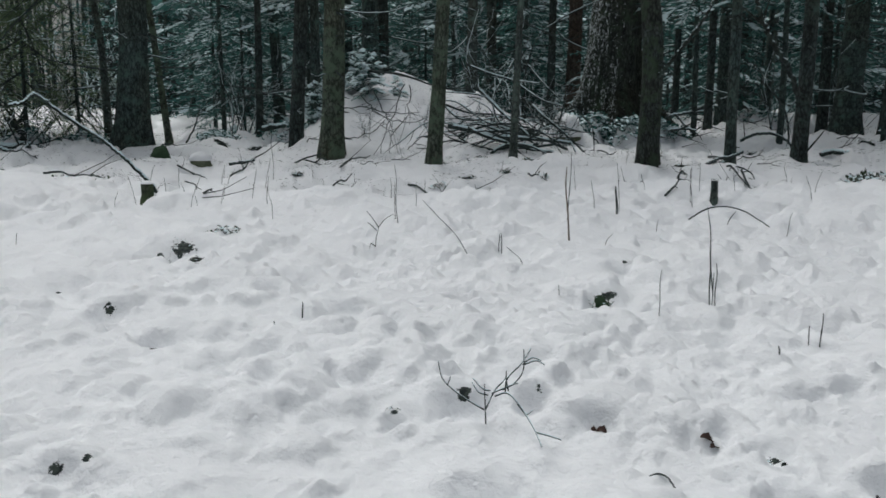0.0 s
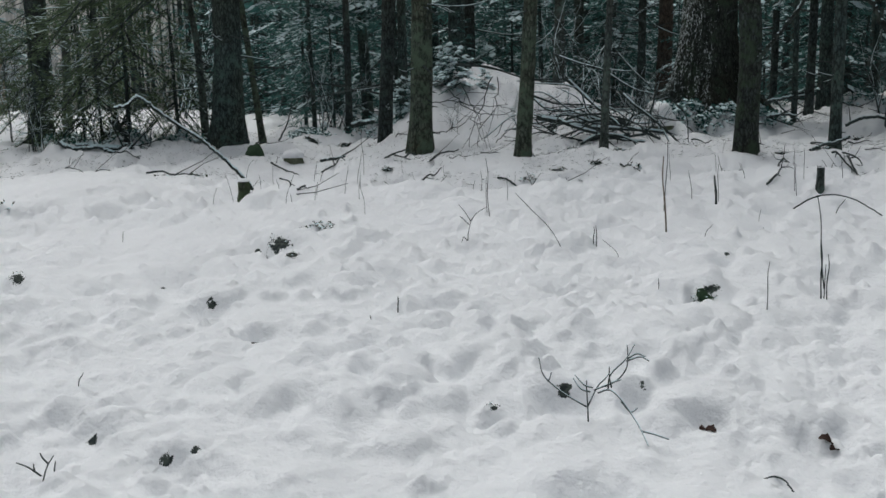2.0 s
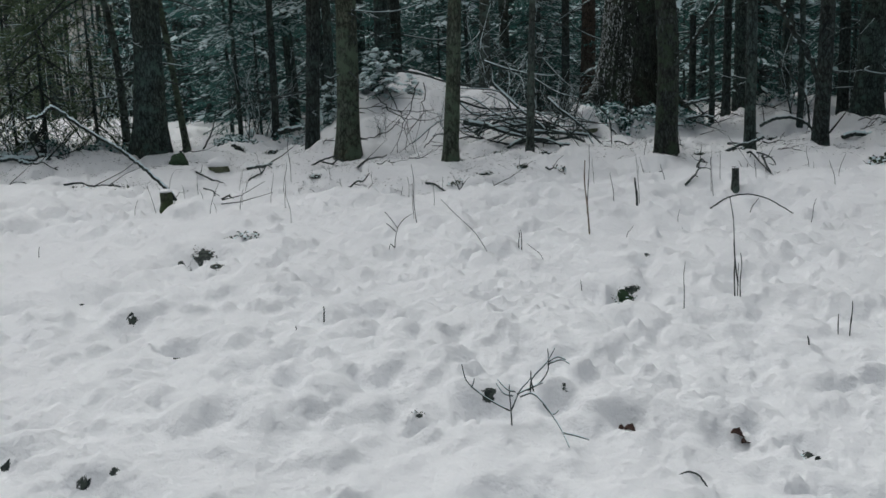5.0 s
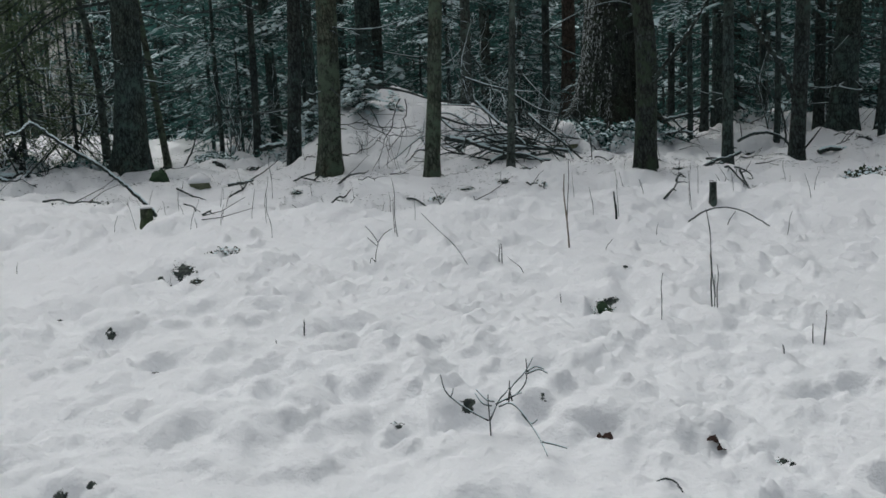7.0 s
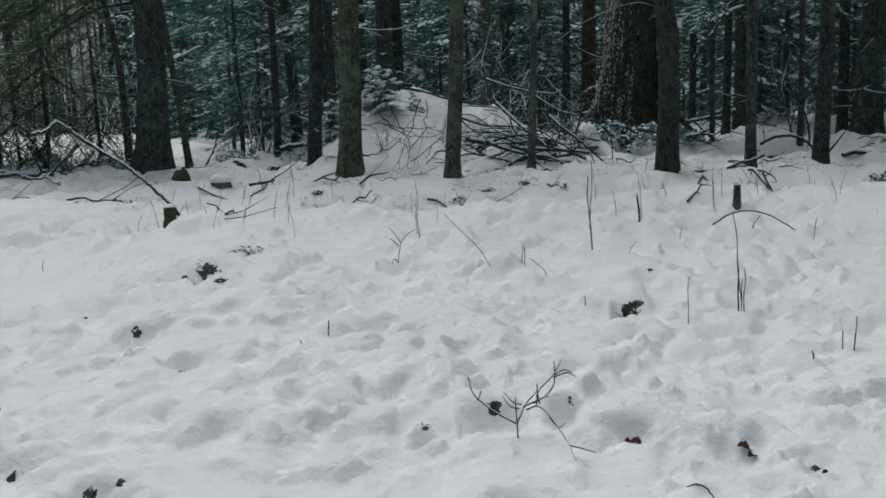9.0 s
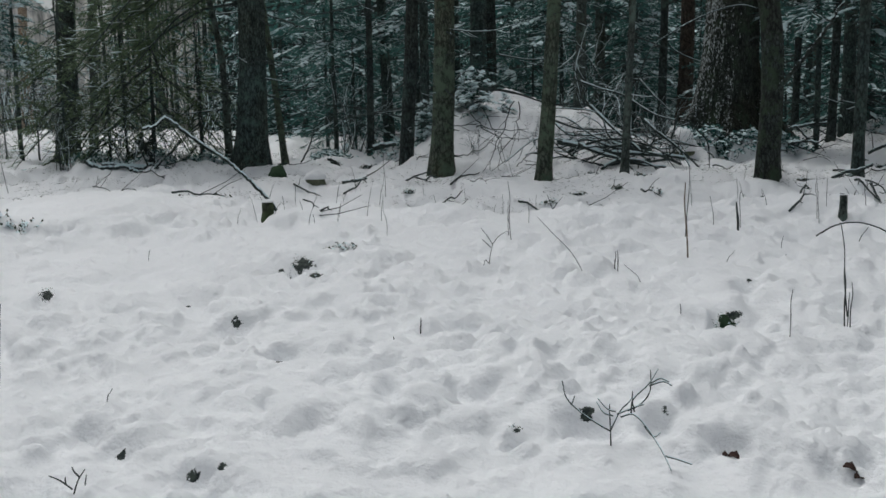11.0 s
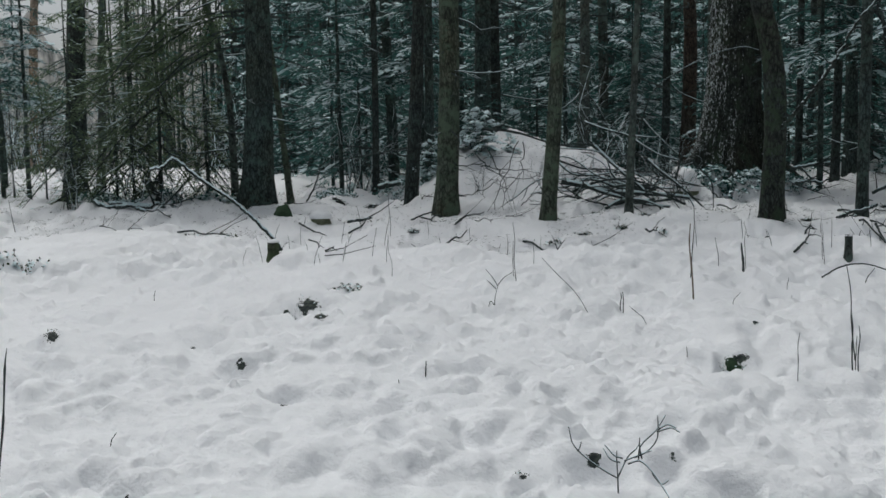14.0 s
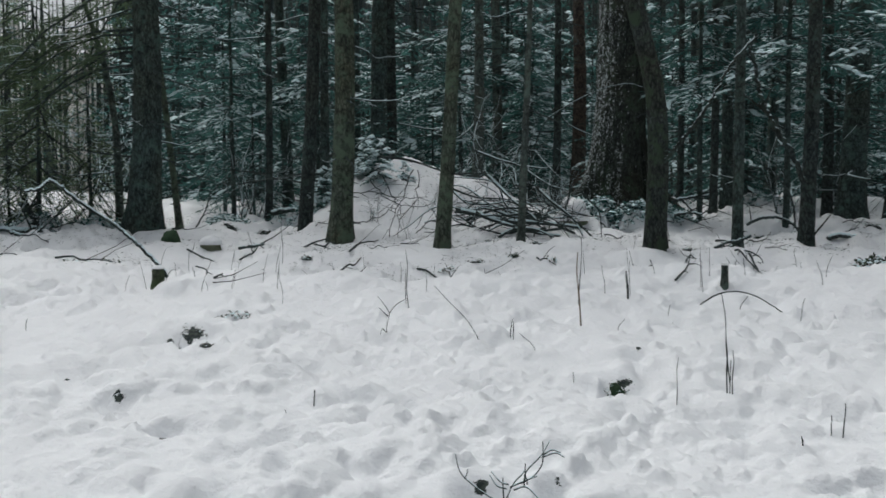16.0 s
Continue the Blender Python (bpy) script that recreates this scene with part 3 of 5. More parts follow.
def young_spruce(rng, tall, spread, first=0.3, step=0.3, per=6, spacing=0.075, wide=0.03, snowy=0.35, sub=2, sag=0.0, leaf=None, fans=0.0, stout=0.007):
    """Meshes of a young spruce: stem, boughs with needles, twigs' wood and snow."""
    stem, green, wood, snow = Geo(), Geo(), Geo(), Geo()
    zs = np.linspace(-0.15, tall, 14)
    wob = np.cumsum(rng.uniform(-0.015, 0.015, (14, 2)), 0)
    axis = np.column_stack([wob, zs])
    stem.tube(axis, stout * tall * (1 - np.linspace(0, 0.95, 14)) + 0.004, 7)
    z = first
    while z < tall * 0.97:
        c = np.array((np.interp(z, zs, axis[:, 0]), np.interp(z, zs, axis[:, 1]), z))
        h = z / tall
        for b in range(per):
            L = spread * (1 - h) ** 0.8 * rng.uniform(0.55, 1.1) + 0.08
            bough(rng, green, wood, snow, c + np.array((0, 0, rng.uniform(-0.1, 0.1))), rng.uniform(0, 6.28), L, -0.15 + 0.75 * h - sag + rng.uniform(-0.12, 0.12),
                  (0.35 + sag) * (1 - h) + 0.1, spacing, wide, snowy, sub, fans)
        z += step * rng.uniform(0.75, 1.2)
    return stem.mesh("trunk", SPRUCE_BARK), wood.mesh("bough_wood", TWIG), green.mesh("crown", leaf or NEEDLES, False), snow.mesh("snow", SHADE_TINT_SNOW)


def high_crown(rng, tall, z0, spread):
    green, wood, snow = Geo(), Geo(), Geo()
    z = z0
    while z < tall * 0.98:
        h = (z - z0) / (tall - z0)
        for b in range(6):
            L = spread * (1 - h) ** 0.7 * rng.uniform(0.6, 1.1) + 0.2
            bough(rng, green, wood, snow, np.array((0, 0, z + rng.uniform(-0.2, 0.2))), rng.uniform(0, 6.28), L, -0.2 + 0.6 * h, 0.3, 0.26, 0.17, 0.3)
        z += 0.75
    return wood.mesh("bough_wood", TWIG), green.mesh("crown", NEEDLES, False), snow.mesh("snow", SHADE_TINT_SNOW)


def put_spruce(meshes, x, y, size, turn, label, group="", squash=1.0):
    t = thing("young_spruce", x, y, ground_z(x, y) - 0.03, label, "tree", group)
    t.rotation_euler = (0, 0, turn)
    t.scale = (size * squash, size * squash, size)
    for name, me in zip(("trunk", "bough_wood", "crown", "snow"), meshes):
        ob = part(name, me, t, "fresh snow lying on the twigs" if name == "snow" else "")
        if name in ("bough_wood", "snow"):
            stuff(ob)
    return t


# upper crowns added mainly to shade the wood, out of view on near trees
SHADE_CROWNS = [high_crown(np.random.RandomState(40 + i), 15.0, 6.2 + 0.8 * i, 1.4) for i in range(3)]


def tall_tree(kind, x, y, r, lean, label, mat, flare=0.5, twigs=14, tall=15.0, reach=1.0, crown=0, seed=0, sides=20, fine=True, relief=0.04, group="", snowy=0.22, bow=0.0, low=0.5, spine=None):
    rng = np.random.RandomState(100 + seed)
    t = thing(kind, x, y, ground_z(x, y) - 0.02, label, "tree", group)
    ln = (lean, rng.uniform(-0.02, 0.02))
    part("trunk", trunk_mesh(rng, r, tall, ln, flare, sides, fine, mat, relief, bow, spine), t)
    if twigs:
        if y < 12.5:
            for _ in range(twigs):
                wood, snow = dead_branches(rng, r, ln, 1, low, 5.2, reach, snowy)
                b = part("dead_branch", wood.mesh("dead_branch", TWIG), t, "thin bare dead side branch")
                if snow.v:
                    stuff(part("snow", snow.mesh("snow", SHADE_TINT_SNOW), b))
        else:
            wood, snow = dead_branches(rng, r, ln, twigs, low, 5.2, reach, snowy)
            stuff(part("dead_wood", wood.mesh("dead_wood", TWIG), t, "thin bare dead side branches"))
            stuff(part("snow", snow.mesh("snow", SHADE_TINT_SNOW), t, "thin snow lying on the branches"))
    if y < 14:   # broken stubs and knots along the trunk
        g = Geo()
        for _ in range(34):
            z, az, ln2 = rng.uniform(0.2, 5.2), rng.uniform(0, 6.28), rng.uniform(0.02, 0.13)
            d = np.array((math.cos(az), math.sin(az), rng.uniform(-0.4, 0.2)))
            off = float(np.interp(z, [q[0] for q in spine], [q[1] for q in spine])) if spine else 0.0
            q = np.array((ln[0] * z + off, ln[1] * z, z)) + d * r * 0.82
            g.tube([q, q + d * (0.12 * r + ln2 * 0.5), q + d * (0.12 * r + ln2) + np.array((0, 0, -0.01))], (0.011, 0.007, 0.004), 5)
        stuff(part("stub_wood", g.mesh("stub_wood", TWIG), t, "short broken branch stubs"))
    if crown is not None:
        for name, me in zip(("bough_wood", "crown", "snow"), SHADE_CROWNS[crown % 3]):
            c = part(name, me, t)
            if name != "crown":
                stuff(c)
            c.location = (ln[0] * 8, ln[1] * 8, 0)
            c.rotation_euler = (0, 0, rng.uniform(0, 6.28))
    return t


# the trees that stand at the edge of the wood: kind, x, y, radius, lean, bark, twigs, label
EDGE = [
    ("spruce_tree", -4.46, 11.9, 0.215, 0.037, SPRUCE_BARK, 34, "thick old spruce trunk with spreading root foot in snow"),
    ("spruce_tree", -4.2, 12.8, 0.052, -0.11, MOSSY_BARK, 10, "slim leaning brownish trunk beside a thick spruce"),
    ("dead_tree", -5.05, 12.6, 0.065, 0.0, GREY_BARK, 14, "slim leaning dead trunk with snow on its upper side"),
    ("spruce_tree", -3.05, 13.87, 0.06, 0.011, DARK_BARK, 16, "slim straight dark spruce trunk"),
    ("spruce_tree", -2.08, 11.8, 0.10, 0.05, DARK_BARK, 22, "dark brown spruce trunk on snowy forest floor"),
    ("spruce_tree", -2.22, 14.5, 0.085, 0.015, SPRUCE_BARK, 10, "brownish slim trunk behind darker spruces"),
    ("spruce_tree", -1.44, 10.78, 0.144, 0.018, MOSSY_BARK, 15, "straight spruce trunk with olive lichen, few dead twigs"),
    ("spruce_tree", -1.29, 17.0, 0.15, 0.022, DARK_BARK, 22, "dark trunk behind the snowy mound"),
    ("spruce_tree", -0.12, 9.75, 0.088, 0.059, MOSSY_BARK, 12, "leaning slim trunk with greenish bark"),
    ("spruce_tree", 0.49, 16.0, 0.105, 0.019, GREY_BARK, 20, "grey-green trunk behind the brush pile"),
    ("spruce_tree", 1.0, 18.0, 0.12, -0.003, GREY_BARK, 20, "greenish trunk deeper in the wood"),
    ("rowan_tree", 0.87, 10.26, 0.05, 0.03, GREY_BARK, 12, "thin pale grey sapling trunk with bare twigs"),
    ("spruce_tree", 2.18, 17.0, 0.085, 0.0, DARK_BARK, 20, "slim dark trunk behind the brush pile"),
    ("pine_tree", 3.07, 20.0, 0.178, 0.006, PINE_BARK, 10, "reddish brown pine trunk deeper in the wood"),
    ("spruce_tree", 2.35, 9.60, 0.123, 0.0, DAMP_BARK, 14, "dark furrowed leaning trunk with damp mossy bark"),
    ("spruce_tree", 4.42, 16.0, 0.066, -0.003, DARK_BARK, 16, "slim dark trunk among young spruces"),
    ("spruce_tree", 4.43, 14.0, 0.066, -0.003, DARK_BARK, 16, "slim dark trunk among young spruces"),
    ("spruce_tree", 4.82, 14.5, 0.105, -0.005, SPRUCE_BARK, 16, "brown spruce trunk among young spruces"),
    ("spruce_tree", 3.36, 9.7, 0.064, -0.003, SPRUCE_BARK, 8, "slim trunk with fallen twigs at its foot"),
    ("spruce_tree", 4.53, 10.6, 0.095, 0.026, DARK_BARK, 16, "dark trunk with a bent dead stem against it"),
    ("spruce_tree", 6.34, 14.0, 0.09, -0.005, DARK_BARK, 14, "dark slim trunk beside a thicker one"),
    ("spruce_tree", 6.4, 13.2, 0.2, -0.009, SPRUCE_BARK, 16, "thick grey-brown spruce trunk in shade"),
    ("spruce_tree", 7.02, 13.2, 0.105, 0.019, SPRUCE_BARK, 16, "grey-brown spruce trunk in shade"),
    ("spruce_tree", 7.53, 13.5, 0.10, 0.065, DARK_BARK, 16, "dark spruce trunk with snowy boughs"),
    ("spruce_tree", 8.56, 14.4, 0.118, 0.036, DARK_BARK, 22, "dark straight trunk with many bare side twigs"),
    ("spruce_tree", -9.23, 15.0, 0.2, 0.06, DARK_BARK, 26, "thick dark spruce trunk at the bright edge of the wood"),
    ("spruce_tree", -10.44, 18.0, 0.098, 0.08, GREY_BARK, 14, "slim grey trunk behind the dark spruce"),
    ("birch_tree", -17.38, 26.0, 0.17, 0.06, PALE_BARK, 6, "pale beige trunk standing in the light"),
]
SPINES = {2: [(0.0, 0.0), (1.34, -0.01), (1.85, -0.04), (2.44, -0.14), (3.2, -0.33), (3.45, -0.45), (6.5, -1.35)], 14: [(0.0, 0.0), (1.08, 0.01), (1.53, 0.0), (1.92, -0.05), (2.3, -0.13), (2.56, -0.21), (2.81, -0.29), (8.21, -1.3)]}   # trunks that bend: height, sideways
# crowns stand above view; only a few trees keep one, to shade below
for i, (kind, x, y, r, lean, mat, twigs, label) in enumerate(EDGE):
    tall_tree(kind, x, y, r, lean, label, mat, flare=0.5 if r > 0.18 else 0.25, twigs=twigs, seed=i, crown=None if kind in ("dead_tree", "rowan_tree") or i not in (3, 6, 8, 25) else i,
              tall=6.5 if kind in ("dead_tree", "rowan_tree") else 15.0, reach=1.5 if y > 11 else 0.8, group="trees at the edge of the wood", sides=32 if r > 0.12 else 18, spine=SPINES.get(i))

# the oak: a heavy trunk with spreading roots, snow caught in the bark
oak = thing("oak_tree", 2.75, 13.5, 1.1, "thick old trunk with deeply furrowed bark, snow caught in it", "tree")
rng = np.random.RandomState(5)
part("trunk", trunk_mesh(rng, 0.41, 16.0, (-0.02, 0.0), 0.6, 160, True, OAK_BARK, 0.03, 0.0, None, 0.06), oak)
for k, (az, ln) in enumerate(((3.45, 0.9), (6.0, 0.6), (2.6, 0.7))):
    g = Geo()
    d = np.array((math.cos(az), math.sin(az), 0))
    p = curve([d * 0.3 + np.array((0, 0, 0.75)), d * 0.5 + np.array((0, 0, 0.28)), d * (0.5 + ln * 0.4) + np.array((0, 0, 0.02)), d * (0.5 + ln) + np.array((0, 0, -0.3))], 5)
    g.tube(p, np.linspace(0.2, 0.06, len(p)), 9)
    part("root", g.mesh("root", OAK_BARK), oak)
# ---------------------------------------------------------------- young spruces
NEAR = [young_spruce(np.random.RandomState(60 + i), (4.6, 3.8, 5.2)[i], (1.5, 1.25, 1.7)[i], snowy=0.2, sag=0.15, first=(0.5, 0.9, 1.2)[i], per=5, fans=0.18) for i in range(3)]
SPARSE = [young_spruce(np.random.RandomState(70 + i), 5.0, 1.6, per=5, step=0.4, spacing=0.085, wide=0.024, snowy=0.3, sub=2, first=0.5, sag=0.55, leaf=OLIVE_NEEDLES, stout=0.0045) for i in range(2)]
FARSPRUCE = [young_spruce(np.random.RandomState(80 + i), 5.0, 1.5, per=6, step=0.4, spacing=0.14, wide=0.06, snowy=0.34, sub=0, fans=0.24) for i in range(3)]

GREEN = "young spruce with drooping boughs dusted with snow"
for k, (x, y, size, kind) in enumerate((
        (-6.3, 12.6, 1.25, 0), (-7.6, 13.6, 1.1, 1), (-5.75, 13.2, 0.85, 1), (-6.9, 12.9, 0.9, 0), (-5.35, 12.3, 0.55, 0), (-7.2, 11.6, 0.8, 0), (-8.4, 16.4, 1.2, 0), (-11.2, 16.0, 0.55, 1))):
    put_spruce(SPARSE[kind], x, y, size, k * 1.3, "young spruce with thin drooping dark boughs", "young spruces at the bright side")
for k, (x, y, size, kind) in enumerate((
        (-3.9, 16.5, 0.95, 0), (-4.9, 18.0, 1.1, 2), (-2.9, 18.4, 0.9, 1), (-2.1, 15.6, 0.45, 1), (-1.2, 15.0, 0.4, 1), (5.3, 15.4, 1.0, 0), 
        (7.2, 15.5, 1.1, 2), (6.0, 17.5, 1.0, 1), (3.9, 18.2, 0.8, 0), (-0.4, 19.5, 0.9, 2), (1.9, 20.0, 1.0, 0), (-1.6, 19.0, 1.1, 0), (0.6, 17.2, 0.8, 1), (1.6, 17.8, 0.9, 2), (-3.3, 20.5, 1.2, 0), (4.9, 19.5, 1.2, 2), (3.1, 16.2, 0.8, 1), (7.8, 17.5, 1.2, 0), (-4.2, 21.0, 1.2, 1), (10.8, 17.0, 1.2, 0), (6.7, 19.8, 1.2, 1))):
    put_spruce(NEAR[kind], x, y, size, k * 2.1, GREEN, "young snowy spruces")


def hang_bough(tree, rng, base, az, L, rise, droop, leaf, snowy, fans=0.0):
    """A long low bough of a standing spruce, with the needles and the snow on it."""
    green, wood, snow = Geo(), Geo(), Geo()
    bough(rng, green, wood, snow, np.array(base), az, L, rise, droop, 0.06, 0.024, snowy, 3, fans)
    b = part("bough", wood.mesh("bough", TWIG), tree, "long drooping bough with needles")
    stuff(part("needles", green.mesh("needles", leaf, False), b))
    if snow.v:
        stuff(part("snow", snow.mesh("snow", SHADE_TINT_SNOW), b))


rng = np.random.RandomState(19)
tagged_trees = {o.get("label"): o for o in scene.objects if o.name.startswith("spruce_tree")}
old_spruce, brown_spruce = tagged_trees[EDGE[0][7]], tagged_trees["dark trunk with a bent dead stem against it"]
for k in range(12):
    z = rng.uniform(2.4, 5.4)
    az = rng.uniform(2.5, 4.1)
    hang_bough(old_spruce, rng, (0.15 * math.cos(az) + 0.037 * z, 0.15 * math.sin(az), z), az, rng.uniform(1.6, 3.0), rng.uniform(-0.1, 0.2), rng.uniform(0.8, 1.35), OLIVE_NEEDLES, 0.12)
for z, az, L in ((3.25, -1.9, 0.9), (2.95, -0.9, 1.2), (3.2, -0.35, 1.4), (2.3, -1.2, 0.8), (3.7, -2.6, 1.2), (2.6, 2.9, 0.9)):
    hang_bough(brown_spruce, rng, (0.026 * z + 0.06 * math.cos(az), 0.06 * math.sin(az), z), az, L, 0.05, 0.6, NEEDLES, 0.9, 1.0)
SAPLING = young_spruce(np.random.RandomState(66), 2.1, 0.85, first=0.75, step=0.2, per=7, spacing=0.05, snowy=0.3, sub=2, sag=0.1, leaf=OLIVE_NEEDLES, stout=0.006)
put_spruce(SAPLING, -8.50, 13.0, 1.0, 0.4, "small green spruce sapling on a thin bare stem")
RAISED = [young_spruce(np.random.RandomState(90 + i), 6.5, 1.7, first=2.1, per=5, step=0.34, snowy=0.8, sag=0.15, fans=0.4) for i in range(2)]
for k, (x, y, size) in enumerate(((3.9, 13.0, 1.0), (4.95, 12.3, 1.05), (6.3, 11.9, 1.1), (8.0, 12.4, 1.1), (-3.9, 14.9, 0.95), (-2.5, 15.6, 1.0), (-10.6, 15.6, 1.0), (-12.0, 16.8, 1.1), (-13.5, 19.0, 1.1), (0.2, 17.5, 1.1),
                                  (5.8, 15.0, 1.1), (9.6, 13.4, 1.1))):
    put_spruce(RAISED[k % 2], x, y, size, k * 1.7, "slender spruce with snowy boughs above a bare stem", "slender spruces")
rng = np.random.RandomState(9)
for k in range(100):
    y = rng.uniform(20, 44)
    x = y * rng.uniform(-0.66, 0.85)
    if x < -0.32 * y:
        continue
    put_spruce(FARSPRUCE[k % 3], x, y, rng.uniform(0.7, 1.5), rng.uniform(0, 6.28), "spruce in the dim wood behind", "spruces deeper in the wood", rng.uniform(0.9, 1.3))

for k in range(60):
    y = rng.uniform(24, 46)
    x = y * rng.uniform(-0.40, 0.80)
    put_spruce(FARSPRUCE[k % 3], x, y, rng.uniform(1.5, 2.6), rng.uniform(0, 6.28), "tall spruce in the dim wood behind", "spruces deeper in the wood", rng.uniform(0.7, 1.0))
FARTRUNK = [trunk_mesh(np.random.RandomState(200 + i), 0.14, 16.0, (0.01, 0), 0.3, 9, False, (SPRUCE_BARK, DARK_BARK, GREY_BARK)[i], 0.05) for i in range(3)]
FARDEAD = []
for i in range(3):
    wood, snow = dead_branches(np.random.RandomState(300 + i), 0.1, (0, 0), 26, 0.6, 8.0, 1.6, 0.22)
    FARDEAD.append((wood.mesh("dead_wood", TWIG), snow.mesh("snow", SHADE_TINT_SNOW)))
placed = [(e[1], e[2]) for e in EDGE]
count = 0
while count < 55:
    y = rng.uniform(15.0, 50)
    x = y * rng.uniform(-0.72, 0.95)
    if x < -0.28 * y and y < 26 or x < -0.38 * y and (y < 42 or rng.rand() < 0.7) or min(math.hypot(x - a, y - b) for a, b in placed) < 0.9 or math.hypot(x - 2.7, y - 13.5) < 1.5:
        continue
    placed.append((x, y))
    k = count % 3
    t = thing("spruce_tree", x, y, ground_z(x, y) - 0.05, "straight conifer trunk in the dim wood", "tree", "trunks deeper in the wood")
    s = rng.uniform(0.55, 1.25)
    t.scale, t.rotation_euler = (s, s, 1), (rng.uniform(-0.03, 0.03), rng.uniform(-0.03, 0.03), rng.uniform(0, 6.28))
    part("trunk", FARTRUNK[k], t)
    stuff(part("dead_wood", FARDEAD[(count // 3) % 3][0], t))
    stuff(part("snow", FARDEAD[(count // 3) % 3][1], t))
    if count % 12 == 1:
        for name, me in zip(("bough_wood", "crown", "snow"), SHADE_CROWNS[k]):
            c = part(name, me, t)
            if name != "crown":
                stuff(c)
    count += 1

# woods too far to tell apart
far_green, far_wood, far_snow = Geo(), Geo(), Geo()
for k in range(440):
    a = rng.uniform(-0.75, 0.9) if k < 400 else rng.uniform(-0.5, -0.34)
    rr = rng.uniform(48, 85) if k < 400 else rng.uniform(72, 94)
    x, y = rr * math.sin(a), rr * math.cos(a)
    if k < 400 and a < -0.38 and (rr < 70 or rng.rand() < 0.6):
        continue
    z = ground_z(x, y)
    far_wood.tube([(x, y, z - 0.3), (x + rng.uniform(-0.2, 0.2), y, z + 18)], (rng.uniform(0.1, 0.22), 0.04), 5)
    for b in range(16):
        bz = z + rng.uniform(0.4, 14)
        bough(rng, far_green, None, far_snow, np.array((x, y, bz)), rng.uniform(0, 6.28), rng.uniform(1.0, 2.4), -0.1, 0.3, 0.4, 0.3, 0.35)
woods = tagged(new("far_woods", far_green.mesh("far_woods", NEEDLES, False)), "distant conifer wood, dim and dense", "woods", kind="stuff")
stuff(part("trunk_wood", far_wood.mesh("trunk_wood", DARK_BARK), woods))
stuff(part("snow", far_snow.mesh("snow", SHADE_TINT_SNOW), woods))

# the far edge of the wood, where nothing can be told apart; mist is in its colour
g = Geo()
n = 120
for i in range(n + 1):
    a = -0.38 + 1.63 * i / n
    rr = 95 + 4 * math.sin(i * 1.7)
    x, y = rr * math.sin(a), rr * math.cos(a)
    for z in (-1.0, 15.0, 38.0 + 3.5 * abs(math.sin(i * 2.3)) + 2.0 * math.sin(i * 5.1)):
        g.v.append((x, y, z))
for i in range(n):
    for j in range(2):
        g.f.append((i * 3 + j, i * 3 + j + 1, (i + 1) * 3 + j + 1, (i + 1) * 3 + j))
tagged(new("backdrop", g.mesh("backdrop", FARWALL, False)), "distant wall of conifer wood with haze painted in", "woods", kind="structure")

# second backdrop, its bright haze painted into the colour
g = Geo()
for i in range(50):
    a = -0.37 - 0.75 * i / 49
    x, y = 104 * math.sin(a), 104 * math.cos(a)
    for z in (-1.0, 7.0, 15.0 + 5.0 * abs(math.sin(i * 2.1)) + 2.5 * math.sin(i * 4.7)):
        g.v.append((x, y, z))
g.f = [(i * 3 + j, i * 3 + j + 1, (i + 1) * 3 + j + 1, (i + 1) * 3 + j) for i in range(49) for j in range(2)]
tagged(new("backdrop", g.mesh("backdrop", HAZE_PALE_WOOD, False)), "distant wood beyond the clearing, painted pale as sunlit haze", "woods", kind="structure")

# unseen trees added behind the clearing to block low sky light on the snow
for k in range(36):
    a = rng.uniform(1.15, 2 * math.pi - 1.15)
    rr = rng.uniform(8, 26)
    x, y = rr * math.sin(a), rr * math.cos(a)
    t = thing("spruce_tree", x, y, ground_z(x, y) - 0.05, "unseen conifer added behind the camera to block low sky", "tree", "trunks across the clearing")
    t.rotation_euler = (0, 0, rng.uniform(0, 6.28))
    part("trunk", FARTRUNK[k % 3], t)
    for name, me in zip(("bough_wood", "crown", "snow"), SHADE_CROWNS[k % 3]):
        c = part(name, me, t)
        if name != "crown":
            stuff(c)
    if k % 2:
        put_spruce(FARSPRUCE[k % 3], x + 1.5, y - 0.8, 1.2, k, "unseen spruce added behind the camera to block low sky", "spruces across the clearing")

# ---------------------------------------------------------------- brush pile on the mound
def branch_line(rng, p, yaw, tilt, L, bend):
    d = np.array((math.cos(yaw) * math.cos(tilt), math.sin(yaw) * math.cos(tilt), math.sin(tilt)))
    s = np.cross(d, (0, 0, 1.0))
    u = np.cross(s, d)
    k1, k2 = rng.uniform(-bend, bend, 2)
    return curve([p, p + d * L * 0.3 + (s * k1 + u * k2) * L * 0.5, p + d * L * 0.65 + (s * k2 - u * k1 * 0.4) * L * 0.6 + u * bend * 0.3 * L,
                  p + d * L + (s * k1 * 0.5 - u * abs(k2)) * L], 4)


